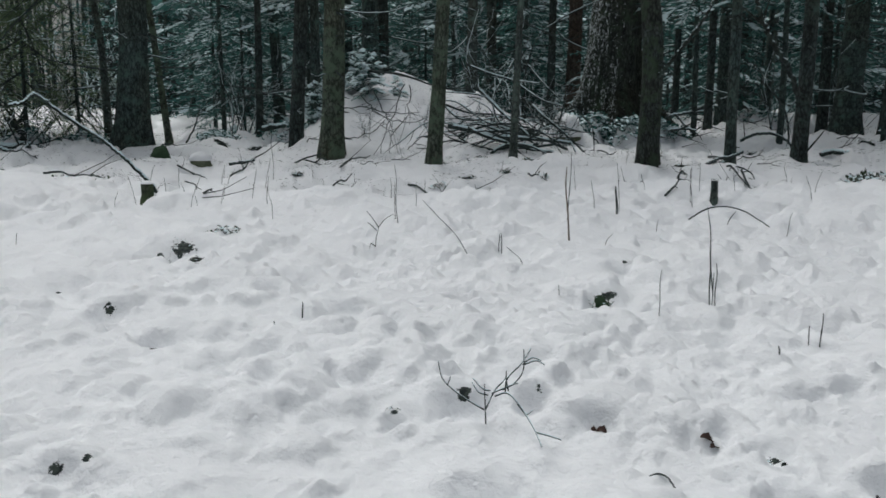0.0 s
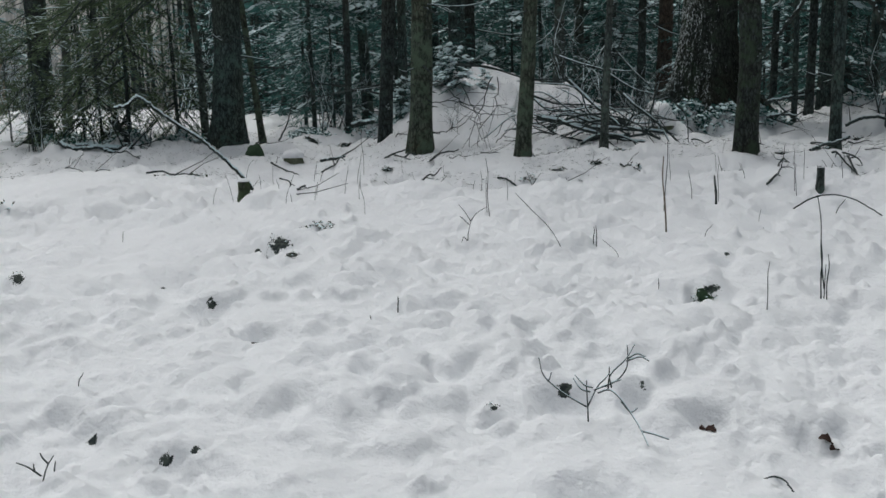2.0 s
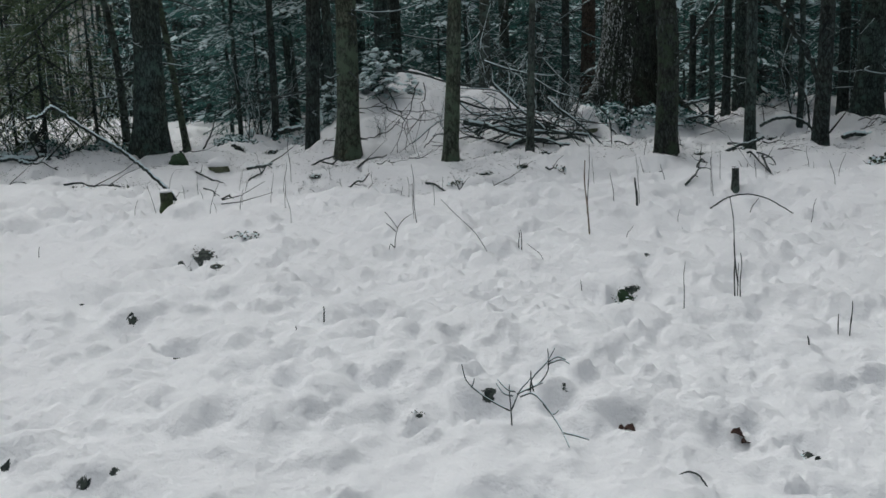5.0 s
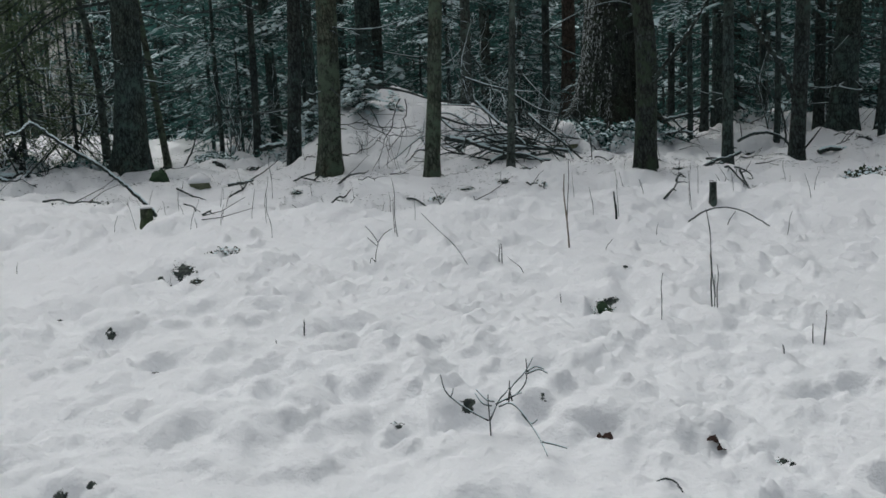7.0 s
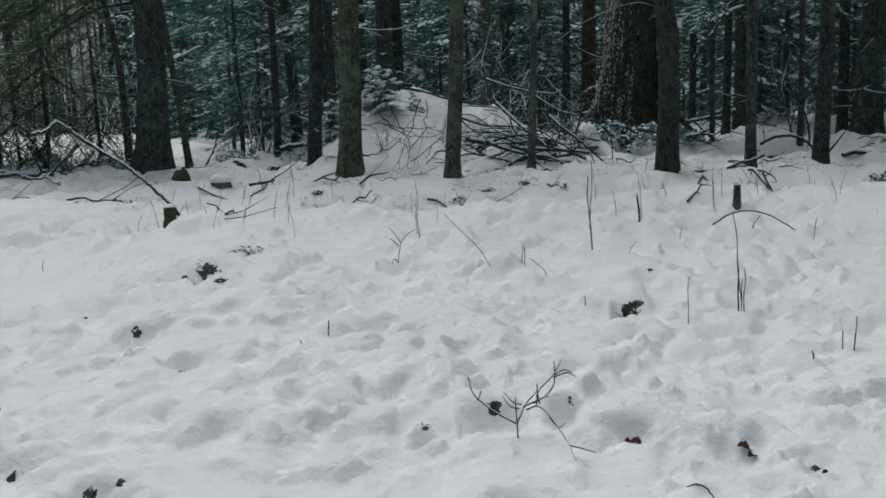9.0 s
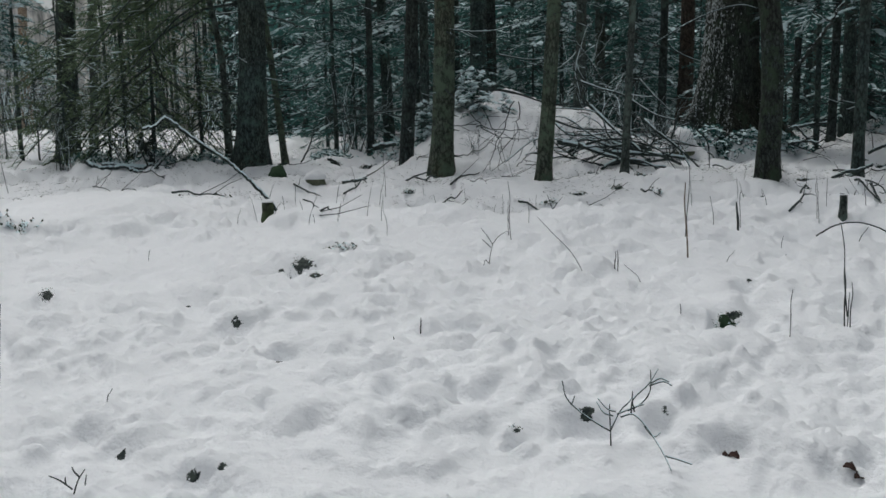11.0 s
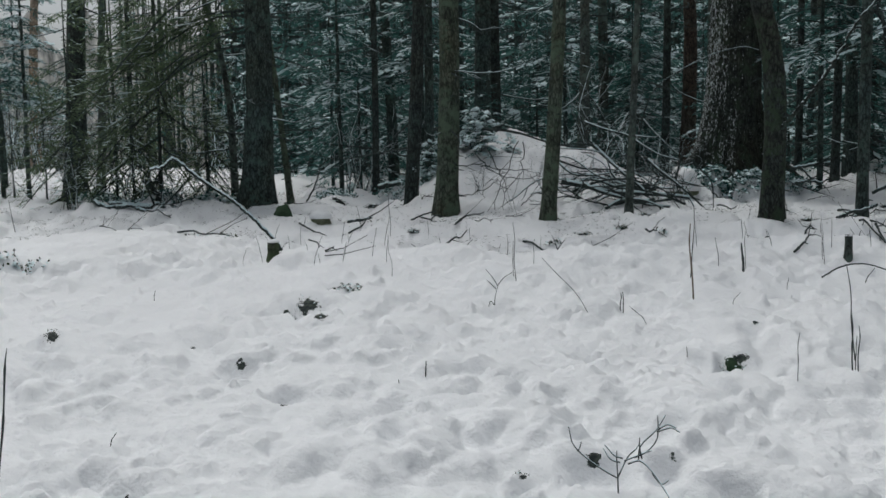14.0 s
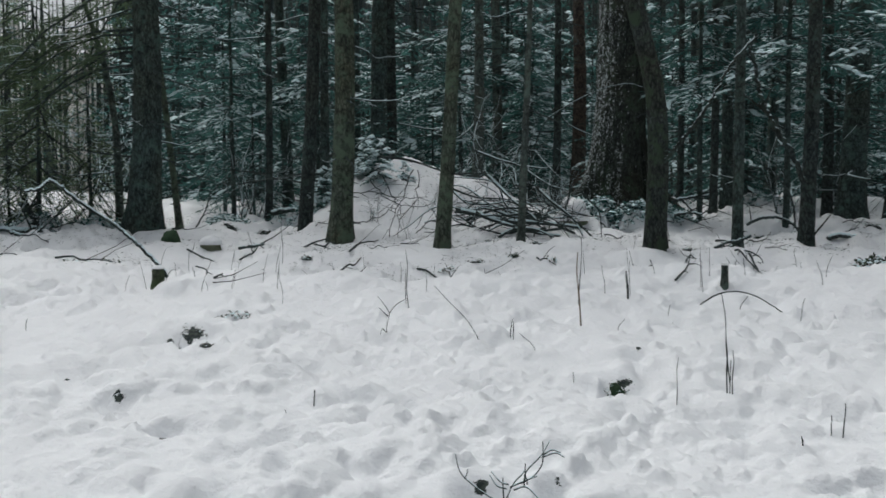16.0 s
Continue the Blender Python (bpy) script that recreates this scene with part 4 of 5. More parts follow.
def wood_piece(name, line, r0, r1, parent, mat, snow=True, sides=6, label="", twigs=0, rng=None):
    """One bare branch as a part, with the snow on it as a part of its own."""
    g = Geo()
    g.tube(line, np.linspace(r0, r1, len(line)), sides)
    for _ in range(twigs):
        i = rng.randint(2, len(line) - 1)
        d = (line[i] - line[i - 1]) / np.linalg.norm(line[i] - line[i - 1])
        e = d * 0.7 + rng.uniform(-0.8, 0.8, 3)
        ln = rng.uniform(0.15, 0.5)
        g.tube([line[i] - d * 0.01, line[i] + e * ln * 0.5, line[i] + e * ln + np.array((0, 0, rng.uniform(-0.05, 0.08)))], (r0 * 0.45, r0 * 0.3, 0.002), 4)
    ob = part(name, g.mesh(name, mat), parent, label)
    if snow:
        s = Geo()
        k = len(line)
        s.tube(line[1:k] + np.array((0, 0, r0 * 0.7)), snow * np.linspace(r0 * 0.85, r1 * 0.9, k - 1) * (0.72 + 0.6 * value_noise(np.arange(k - 1) * 0.83, np.zeros(k - 1) + 7 * r0 + abs(line[0, 0]), 3)), 6)
        part("snow", s.mesh("snow", SHADE_TINT_SNOW), ob)
    return ob


rng = np.random.RandomState(21)
pile = thing("brush_pile", 0, 0, 0, "tangled heap of bare cut branches dusted with snow", "brush pile")
for k in range(36):
    if k < 9:     # heavy pieces low in the heap
        x, y, L, yaw, tilt, r0, up, bend = rng.uniform(0.9, 1.9), rng.uniform(10.7, 11.5), rng.uniform(0.8, 1.5), math.pi + rng.normal(0, 0.45), rng.normal(0.05, 0.12), rng.uniform(0.016, 0.026), rng.uniform(0.02, 0.16), 0.15
    elif k < 25:  # long thin ones that sweep up over the mound
        x, y, L, yaw, tilt, r0, up, bend = rng.uniform(0.7, 2.0), rng.uniform(10.8, 12.2), rng.uniform(0.7, 1.9), math.pi + rng.normal(0, 0.9), rng.uniform(-0.1, 0.85), rng.uniform(0.008, 0.015), rng.uniform(0.03, 0.3), 0.2
    else:         # ones that lean the other way
        x, y, L, yaw, tilt, r0, up, bend = rng.uniform(0.0, 1.4), rng.uniform(10.8, 12.0), rng.uniform(0.5, 1.2), rng.normal(0, 0.9), rng.uniform(0.1, 1.2), rng.uniform(0.006, 0.011), rng.uniform(0.02, 0.15), 0.25
    p = np.array((x, y, ground_z(x, y) + up))
    line = branch_line(rng, p, yaw, tilt, L, bend)
    floor_z = height(line[:, 0], line[:, 1])
    line[:, 2] = np.maximum(line[:, 2], floor_z + 0.01)
    wood_piece("branch", line, r0, 0.004, pile, TWIG, rng.rand() < 0.8, 6, "", rng.randint(1, 5), rng)
# pieces that stand out of the heap: bend points, radius, snow on top
for r0, snowy, pts in (
        (0.010, 0.65, [(1.07, 11.5, 1.5), (1.26, 11.5, 2.14), (1.57, 11.5, 2.41), (2.04, 11.5, 2.64), (2.42, 11.5, 2.73), (2.64, 11.5, 2.68)]),
        (0.014, True, [(0.31, 11.4, 1.82), (0.64, 11.35, 1.69), (0.93, 11.3, 1.6), (1.14, 11.3, 1.46), (1.36, 11.3, 1.33), (1.61, 11.3, 1.26)]),
        (0.020, False, [(-1.05, 11.9, 1.76), (-0.68, 11.8, 1.72), (-0.42, 11.7, 1.65), (-0.19, 11.5, 1.56), (0.06, 11.4, 1.49), (0.35, 11.4, 1.46)]),
        (0.011, True, [(1.11, 11.4, 1.85), (1.29, 11.4, 1.64), (1.47, 11.4, 1.46), (1.6, 11.4, 1.35)]),
        (0.026, True, [(0.33, 10.8, 0.96), (0.61, 10.8, 0.85), (0.88, 10.8, 0.77), (1.16, 10.8, 0.69), (1.43, 10.8, 0.66)]),
        (0.034, True, [(0.06, 11.0, 1.0), (0.41, 11.0, 0.93), (0.69, 10.95, 0.86), (1.11, 10.9, 0.83), (1.46, 10.9, 0.80), (1.67, 10.9, 0.77)]),
        (0.020, True, [(0.61, 10.7, 0.65), (0.82, 10.7, 0.76), (1.09, 10.7, 0.75), (1.33, 10.7, 0.65)])):
    wood_piece("branch", curve(pts, 5), r0, 0.35 * r0, pile, TWIG, snowy, 7, "", 3, rng)
for r0, snowy, pts in (
        (0.016, False, [(0.03, 11.2, 1.28), (0.35, 11.2, 1.17), (0.71, 11.2, 1.15), (0.97, 11.2, 1.1)]),
        (0.024, True, [(0.42, 11.2, 1.53), (0.68, 11.2, 1.28), (0.86, 11.1, 1.1), (1.08, 11.0, 0.92), (1.15, 11.0, 0.82)]),
        (0.020, True, [(1.15, 11.2, 1.31), (1.36, 11.1, 1.1), (1.62, 11.0, 0.88), (1.74, 10.9, 0.66)]),
        (0.014, False, [(1.62, 11.1, 1.33), (1.56, 11.1, 1.12), (1.54, 11.1, 0.98), (1.60, 11.0, 0.7)]),
        (0.014, False, [(1.74, 11.2, 1.27), (1.88, 11.2, 1.12), (2.01, 11.2, 0.95), (2.04, 11.2, 0.6)]),
        (0.015, True, [(0.0, 11.2, 1.28), (0.21, 11.1, 1.1), (0.5, 11.0, 1.08), (0.82, 11.0, 1.13)]),
        (0.018, False, [(0.2, 11.0, 0.86), (0.55, 10.9, 1.0), (0.9, 10.85, 1.02), (1.3, 10.8, 0.9), (1.6, 10.8, 0.7)]),
        (0.013, False, [(1.9, 11.0, 0.62), (1.7, 10.9, 0.8), (1.4, 10.9, 1.06), (1.2, 11.0, 1.2)])):
    wood_piece("branch", curve(pts, 5), r0, 0.35 * r0, pile, TWIG, snowy, 7, "", 3, rng)
# a bare leafless bush in front of the mound
dark_bush = thing("leafless_bush", -0.7, 10.9, ground_z(-0.7, 10.9), "dark leafless bush of crossing twigs on the mound", "bush")
for pts in ([(-0.23, 0, 0.85), (-0.10, 0, 0.58), (0.0, 0, 0.38), (0.02, 0, -0.05)], [(0.2, 0, 0.92), (0.08, 0, 0.58), (-0.05, 0, 0.30), (-0.12, 0, -0.03)],
            [(-0.37, 0, 0.75), (-0.2, 0, 0.58), (0.11, 0, 0.43), (0.45, 0, 0.45)], [(0.26, 0.1, 0.90), (0.26, 0.05, 0.64), (0.22, 0, 0.46), (0.05, 0, 0.25)],
            [(-0.3, 0, 0.60), (-0.03, 0, 0.54), (0.38, 0, 0.54)], [(0.14, 0, -0.03), (0.3, 0, 0.12), (0.38, 0, 0.22)], [(-0.66, 0.1, 0.63), (-0.46, 0.05, 0.59), (-0.2, 0, 0.64)],
            [(-0.67, 0, 0.21), (-0.4, 0, 0.21), (-0.14, 0, 0.36), (-0.05, 0, 0.42)]):
    line = curve(pts, 4) + np.column_stack([rng.normal(0, 0.012, 4 * len(pts) - 3), np.linspace(*rng.uniform(-0.35, 0.35, 2), 4 * len(pts) - 3), rng.normal(0, 0.012, 4 * len(pts) - 3)])
    wood_piece("stem", line, 0.008, 0.0035, dark_bush, TWIG, False, 5, "", 4, rng)


# ---------------------------------------------------------------- bare shrubs
def bare_shrub(rng, tall, stems, snowy):
    wood, snow = Geo(), Geo()

    def grow(p, d, L, r, deep):
        e = d + rng.uniform(-0.3, 0.3, 3)
        line = np.array([p, p + d * L * 0.5, p + (d * 0.5 + e * 0.5) * L])
        wood.tube(line, (r, r * 0.8, r * 0.55), 4)
        if rng.rand() < snowy:
            snow.tube(line + np.array((0, 0, r * 0.7)), (r * 0.8, r * 0.8, r * 0.5), 4)
        if deep:
            for _ in range(rng.randint(2, 4)):
                f = e + rng.uniform(-0.75, 0.75, 3)
                f /= np.linalg.norm(f)
                grow(line[rng.randint(1, 3)], f, L * rng.uniform(0.45, 0.8), r * 0.6, deep - 1)

    for _ in range(stems):
        d = np.array((rng.uniform(-0.5, 0.5), rng.uniform(-0.5, 0.5), 1.0))
        grow(np.array((rng.uniform(-0.15, 0.15), rng.uniform(-0.15, 0.15), -0.05)), d / np.linalg.norm(d), tall * rng.uniform(0.35, 0.55), 0.004 + 0.004 * tall, 3)
    return wood.mesh("twig_tangle", TWIG), snow.mesh("snow", SHADE_TINT_SNOW)


SHRUBS = [bare_shrub(np.random.RandomState(500 + i), (1.6, 1.2, 2.0)[i], 7, 0.6) for i in range(3)]


def put_shrub(k, x, y, size, label="leafless shrub of fine snow-lined twigs"):
    t = thing("bare_shrub", x, y, ground_z(x, y), label, "shrub", "leafless shrubs")
    t.scale, t.rotation_euler = (size, size, size), (0, 0, x * 3 + y)
    stuff(part("twig_tangle", SHRUBS[k][0], t))
    stuff(part("snow", SHRUBS[k][1], t))


for k, (x, y, s) in enumerate(((-0.15, 11.3, 0.42), (-1.1, 11.6, 0.4), (0.75, 14.6, 1.1), (1.3, 14.9, 1.0), (0.2, 14.8, 0.8), (-3.4, 14.6, 0.9), (-3.8, 15.2, 1.0), (1.9, 15.3, 1.0),
                               (5.3, 13.2, 0.8), (6.9, 14.6, 0.8), (8.4, 12.6, 0.8), (9.2, 13.4, 1.0), (-6.0, 11.2, 0.6), (-5.4, 11.3, 0.6), (-6.9, 11.0, 0.55), (-5.1, 13.0, 0.9), (3.4, 14.6, 0.8), (0.3, 11.2, 0.4), (1.3, 11.2, 0.42), (0.8, 11.5, 0.5), (1.7, 11.8, 0.45))):
    put_shrub(k % 3, x, y, s)
rng = np.random.RandomState(51)
for k in range(28):   # the open bright side
    y = rng.uniform(22, 42)
    put_shrub(k % 3, y * rng.uniform(-0.86, -0.36), y, rng.uniform(1.3, 2.4), "tall leafless bush white with snow")


# ---------------------------------------------------------------- low plants, bare patches
def soil_patch(x, y, r, mat, label, leaves=26, leaf=0.03, name="bare_patch", snow=0.0, mound=0.0, leaf_mat=None, core=1.0, flat=1.0):
    """Uncovered ground that follows the hollow, with small evergreen leaves standing in it."""
    rng = np.random.RandomState(int(abs(x * 977 + y * 131)))
    g = Geo()
    rings, n = 5, 26
    z0 = ground_z(x, y)
    out = 0.62 + 0.6 * rng.rand(n)
    out = 0.5 * out + 0.25 * (np.roll(out, 1) + np.roll(out, -1)) + 0.15 * np.sin(np.arange(n) * 1.45 + x * 40)
    g.v.append((0, 0, 0.006 + mound * r))
    for i in range(1, rings + 1):
        for j in range(n):
            a, q = j * 2 * math.pi / n, core * r * out[j] * i / rings
            px, py = q * math.cos(a), q * 0.6 * math.sin(a)
            edge = -0.015 if i == rings else 0.009 + rng.uniform(0, 0.10) * min(r, 0.12) + mound * r * (1 - (i / rings) ** 2)
            g.v.append((px, py, ground_z(x + px, y + py) - z0 + edge))
    for j in range(n):
        g.f.append((0, 1 + j, 1 + (j + 1) % n))
    for i in range(rings - 1):
        for j in range(n):
            g.f.append((1 + i * n + j, 1 + (i + 1) * n + j, 1 + (i + 1) * n + (j + 1) % n, 1 + i * n + (j + 1) % n))
    t = thing(name, x, y, z0, label, "ground cover")
    if mat:
        part("soil", g.mesh("soil", mat), t)
    if leaves:
        lv, sn = Geo(), Geo()
        for _ in range(leaves):
            a, q = rng.uniform(0, 6.28), r * rng.rand() ** 0.6
            px, py = q * math.cos(a), q * 0.6 * math.sin(a)
            p = np.array((px, py, ground_z(x + px, y + py) - z0 + mound * r * (1 - (q / r) ** 2)))
            d = rng.uniform(-1, 1, 3)
            d[2] = (abs(d[2]) * 0.8 + 0.15) * flat
            d /= np.linalg.norm(d)
            for m in range(3):
                c = p + d * leaf * (0.4 + 0.7 * m)
                e = d * 0.5 + rng.uniform(-0.8, 0.8, 3)
                lv.blade(c, e / np.linalg.norm(e), np.cross(e, rng.uniform(-1, 1, 3)), leaf * rng.uniform(0.7, 1.3), leaf * 0.55)
            if rng.rand() < snow:
                e = rng.uniform(-1, 1, 3) * (1, 1, 0.2)
                sn.blade(p + d * leaf * 1.5, e, np.cross(e, (0, 0, 1)), leaf * 1.6, leaf * 1.2, leaf * 0.4)
        stuff(part("foliage", lv.mesh("foliage", leaf_mat or LEAVES, False), t))
        if sn.v:
            stuff(part("snow", sn.mesh("snow", SHADE_TINT_SNOW), t))
    return t


HEATH = "dark gap in the snow with evergreen sprigs"
for x, y, r, n in ((-1.56, 4.9, 0.09, 16), (-1.37, 4.56, 0.05, 10), (-2.75, 4.12, 0.05, 8), (-0.155, 2.54, 0.02, 5), (0.95, 2.26, 0.04, 8), (-1.53, 3.7, 0.025, 5)):
    soil_patch(x, y, r, None, HEATH, n, 0.008 + 0.06 * r, snow=0.3, flat=0.3)
soil_patch(-1.4, 5.2, 0.11, SNOW, "low sprigs poking through thin snow", 70, 0.02, "low_plant", 0.3)
soil_patch(0.755, 3.85, 0.045, MOSS, "dark green mossy tuft in a snow hollow", 50, 0.011, "moss_tuft", 0.2, 0.7, MOSS, 0.9, 0.4)
soil_patch(-4.25, 5.85, 0.3, SNOW, "low heath plants half covered by snow", 70, 0.03, "low_plant", 0.9, 0.2)
soil_patch(3.75, 5.7, 0.26, SNOW, "low heath plants at a snowy hump", 130, 0.03, "low_plant", 0.6, 0.15)
soil_patch(4.6, 9.0, 0.2, SNOW, "dark low plants on the forest floor", 120, 0.05, "low_plant", 0.35, 0.3)
soil_patch(5.2, 8.85, 0.16, SNOW, "dark low plants on the forest floor", 70, 0.05, "low_plant", 0.35, 0.3)
soil_patch(-3.6, 8.3, 0.3, SNOW, "low heath plants half covered by snow", 130, 0.04, "low_plant", 0.5, 0.1)
for x, y, r in ((-0.01, 10.0, 0.06), (0.45, 10.0, 0.08), (1.03, 9.7, 0.1), (0.26, 8.73, 0.07), (0.09, 7.2, 0.08), (0.66, 8.76, 0.04), (3.23, 9.6, 0.05), (2.75, 9.6, 0.06),
                (-3.14, 10.8, 0.12), (-5.51, 10.9, 0.18), (-7.5, 11.6, 0.2), (-0.91, 7.98, 0.06), (-1.92, 8.37, 0.1), (-1.55, 8.92, 0.06), (-2.6, 11.6, 0.12), (-3.3, 12.4, 0.14), (4.4, 11.8, 0.12), (5.7, 11.2, 0.13)):
    soil_patch(x, y, r, SOIL, HEATH, 40, 0.022, "low_plant", 0.3, 0.15, None, 0.8, 0.5)
soil_patch(-0.05, 8.2, 0.06, SNOW, "dark low sprigs on the forest floor", 30, 0.025, "low_plant", 0.3, 0.1)
soil_patch(1.05, 8.6, 0.07, SNOW, "dark low sprigs on the forest floor", 30, 0.025, "low_plant", 0.3, 0.1)
for x, y in ((2.3, 12.75), (2.75, 12.6), (3.2, 12.75), (3.45, 12.9), (2.05, 12.9)):
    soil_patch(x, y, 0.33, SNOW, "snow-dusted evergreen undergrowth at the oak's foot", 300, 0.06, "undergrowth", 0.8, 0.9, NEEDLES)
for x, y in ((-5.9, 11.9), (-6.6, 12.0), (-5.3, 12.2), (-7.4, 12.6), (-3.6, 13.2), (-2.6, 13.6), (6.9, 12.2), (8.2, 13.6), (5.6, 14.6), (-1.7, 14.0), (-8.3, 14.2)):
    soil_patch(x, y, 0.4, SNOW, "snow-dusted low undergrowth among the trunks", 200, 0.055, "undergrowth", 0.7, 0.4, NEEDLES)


def dead_leaf(x, y, turn, size):
    g = Geo()
    for i in range(4):
        for j in range(7):
            u, v = (i - 1.5) / 1.5, j / 6
            w = 0.34 * math.sin(math.pi * min(v + 0.06, 1)) * (1 + 0.25 * math.sin(v * 15))
            g.v.append((size * (v - 0.5), size * u * w, size * (0.22 * u * u * w * 2 + 0.12 * math.sin(v * 5))))
    for i in range(3):
        for j in range(6):
            g.f.append((i * 7 + j, i * 7 + j + 1, (i + 1) * 7 + j + 1, (i + 1) * 7 + j))
    ob = tagged(new("dead_leaf", g.mesh("dead_leaf", DEAD_LEAF)), "curled brown oak leaf in a hollow of the snow", "leaf", "dead leaves")
    m = ob.modifiers.new("thick", "SOLIDIFY")
    m.thickness = 0.002
    ob.location, ob.rotation_euler = (x, y, ground_z(x, y) + 0.006), (0.25, 0.1, turn)


for x, y, a, s in ((0.50, 2.45, -0.2, 0.045), (0.785, 2.33, -0.3, 0.045), (0.80, 2.31, 0.5, 0.036), (0.475, 2.455, 0.5, 0.034)):
    dead_leaf(x, y, a, s)


# ---------------------------------------------------------------- stems standing in the snow
def dry_stem(x, y, dx, tall, r=0.004, mat=None, label="thin dry stem standing in the snow", kind="dry_stem", dy=0.0):
    rng = np.random.RandomState(int(abs(x * 811 + y * 377 + dx * 99)))
    w = 0.03 * tall
    g = Geo()
    line = curve([(0, 0, -0.05), (dx * 0.3 + rng.uniform(-w, w), rng.uniform(-w, w), tall * 0.35), (dx * 0.7 + rng.uniform(-w, w), dy * 0.7, tall * 0.72), (dx, dy, tall)], 4)
    rr = 0.8 * np.linspace(r, r * 0.55, len(line))
    rr[5], rr[9] = rr[5] * 1.35, rr[9] * 1.3
    g.tube(line, rr, 6)
    ob = new(kind, g.mesh(kind, mat or TWIG))
    ob.location = (x, y, ground_z(x, y))
    return tagged(ob, label, "stem", "dry stems in the snow")


for row in ((0.817, 5.283, -0.027, 0.473, 0.007), (0.861, 5.697, 0.019, 0.469, 0.004), (1.247, 5.888, -0.017, 0.2, 0.011), (1.276, 5.947, -0.006, 0.263, 0.003), (-0.295, 5.465, -0.025, 0.388, 0.0035),
            (-0.318, 5.528, -0.002, 0.238, 0.003), (0.177, 4.847, -0.297, 0.337, 0.003), (0.353, 4.941, -0.003, 0.128, 0.004), (0.339, 4.938, 0.001, 0.107, 0.004), (0.467, 4.597, -0.107, 0.109, 0.0025)):
    dry_stem(*row, mat=DRY if row[4] == 0.007 else None)
for row in ((0.564, 3.922, -0.004, 0.051, 0.0025), (0.935, 3.488, 0.005, 0.202, 0.0025), (1.344, 4.01, -0.054, 0.436, 0.004), (1.222, 3.695, -0.012, 0.242, 0.0045), (1.275, 3.778, -0.005, 0.204, 0.0035),
            (1.226, 3.684, 0.004, 0.155, 0.003), (1.491, 3.177, 0.009, 0.139, 0.0035), (1.464, 3.203, -0.004, 0.078, 0.003), (1.267, 3.007, -0.007, 0.033, 0.004), (-0.707, 3.379, -0.003, 0.015, 0.003)):
    dry_stem(*row)
for row in ((-1.841, 8.969, 0.001, 0.514, 0.004), (2.295, 5.476, 0.035, 0.153, 0.003), (1.096, 5.969, -0.026, 0.208, 0.003), (1.415, 5.343, 0.005, 0.057, 0.0025), (1.018, 5.158, 0.052, 0.071, 0.0025),
            (-2.725, 5.207, 0.015, 0.068, 0.003)):
    dry_stem(*row)
for row in ((1.72, 2.66, -0.01, 0.06, 0.004), (-0.624, 3.568, 0.004, 0.072, 0.0045), (-1.61, 2.65, 0.03, 0.05, 0.0025),
            (1.91, 6.29, -0.02, 0.24, 0.003), (2.0, 5.8, 0.07, 0.1, 0.004), (3.25, 5.95, -0.02, 0.12, 0.004)):
    dry_stem(*row)
for row in ((-1.64, 6.07, 0.04, 0.16, 0.003), (-2.81, 8.82, 0.0, 0.25, 0.004), (-1.18, 5.67, -0.02, 0.25, 0.0025), 
            (1.93, 6.42, -0.01, 0.26, 0.003), (-0.2, 6.0, 0.01, 0.18, 0.0025), (1.46, 5.6, 0.01, 0.08, 0.0025), (-6.38, 9.05, -0.07, 0.38, 0.005), (2.1, 3.15, 0.12, 0.05, 0.003)):
    dry_stem(*row)
rng = np.random.RandomState(33)
for k in range(46):
    x, y = rng.uniform(-4, 4), rng.uniform(6.2, 9.5)
    if k < 12:
        x, y = rng.uniform(-2.9, -1.2), rng.uniform(5.9, 7.4)
    dry_stem(x, y, rng.uniform(-0.08, 0.08), rng.uniform(0.06, 0.26), 0.0028)
tall_stem = Geo()
line = curve([(0.0, 0, -0.12), (0.04, 0, 0.15), (0.06, 0, 0.28), (0.075, 0, 0.43), (0.085, 0, 0.49)], 4)
tall_stem.tube(line, np.interp(np.arange(len(line)), [0, 5, 8, 9, 12, 13, 16], [0.0026, 0.0025, 0.0036, 0.0023, 0.0036, 0.002, 0.001]), 6)
ob = tagged(new("dry_stem", tall_stem.mesh("dry_stem", TWIG)), "tall dark knotted stem standing near the path", "stem", "dry stems in the snow")
ob.location = (-1.665, 2.1, ground_z(-1.66, 2.1))


def twig_plant(name, x, y, lines, r, label, snowy=0.7, lift=0.0):
    """A small leafless plant; each stem is a part."""
    t = thing(name, x, y, ground_z(x, y) + lift, label, "plant")
    for pts in lines:
        wood_piece("stem", curve(pts, 4), r, r * 0.55, t, TWIG, snowy, 5)


S = 0.00178


def plane(dy, *pts):
    return [((px - 1089) * S, dy + 0.0006 * (px % 37), (785 - pz) * S) for px, pz in pts]


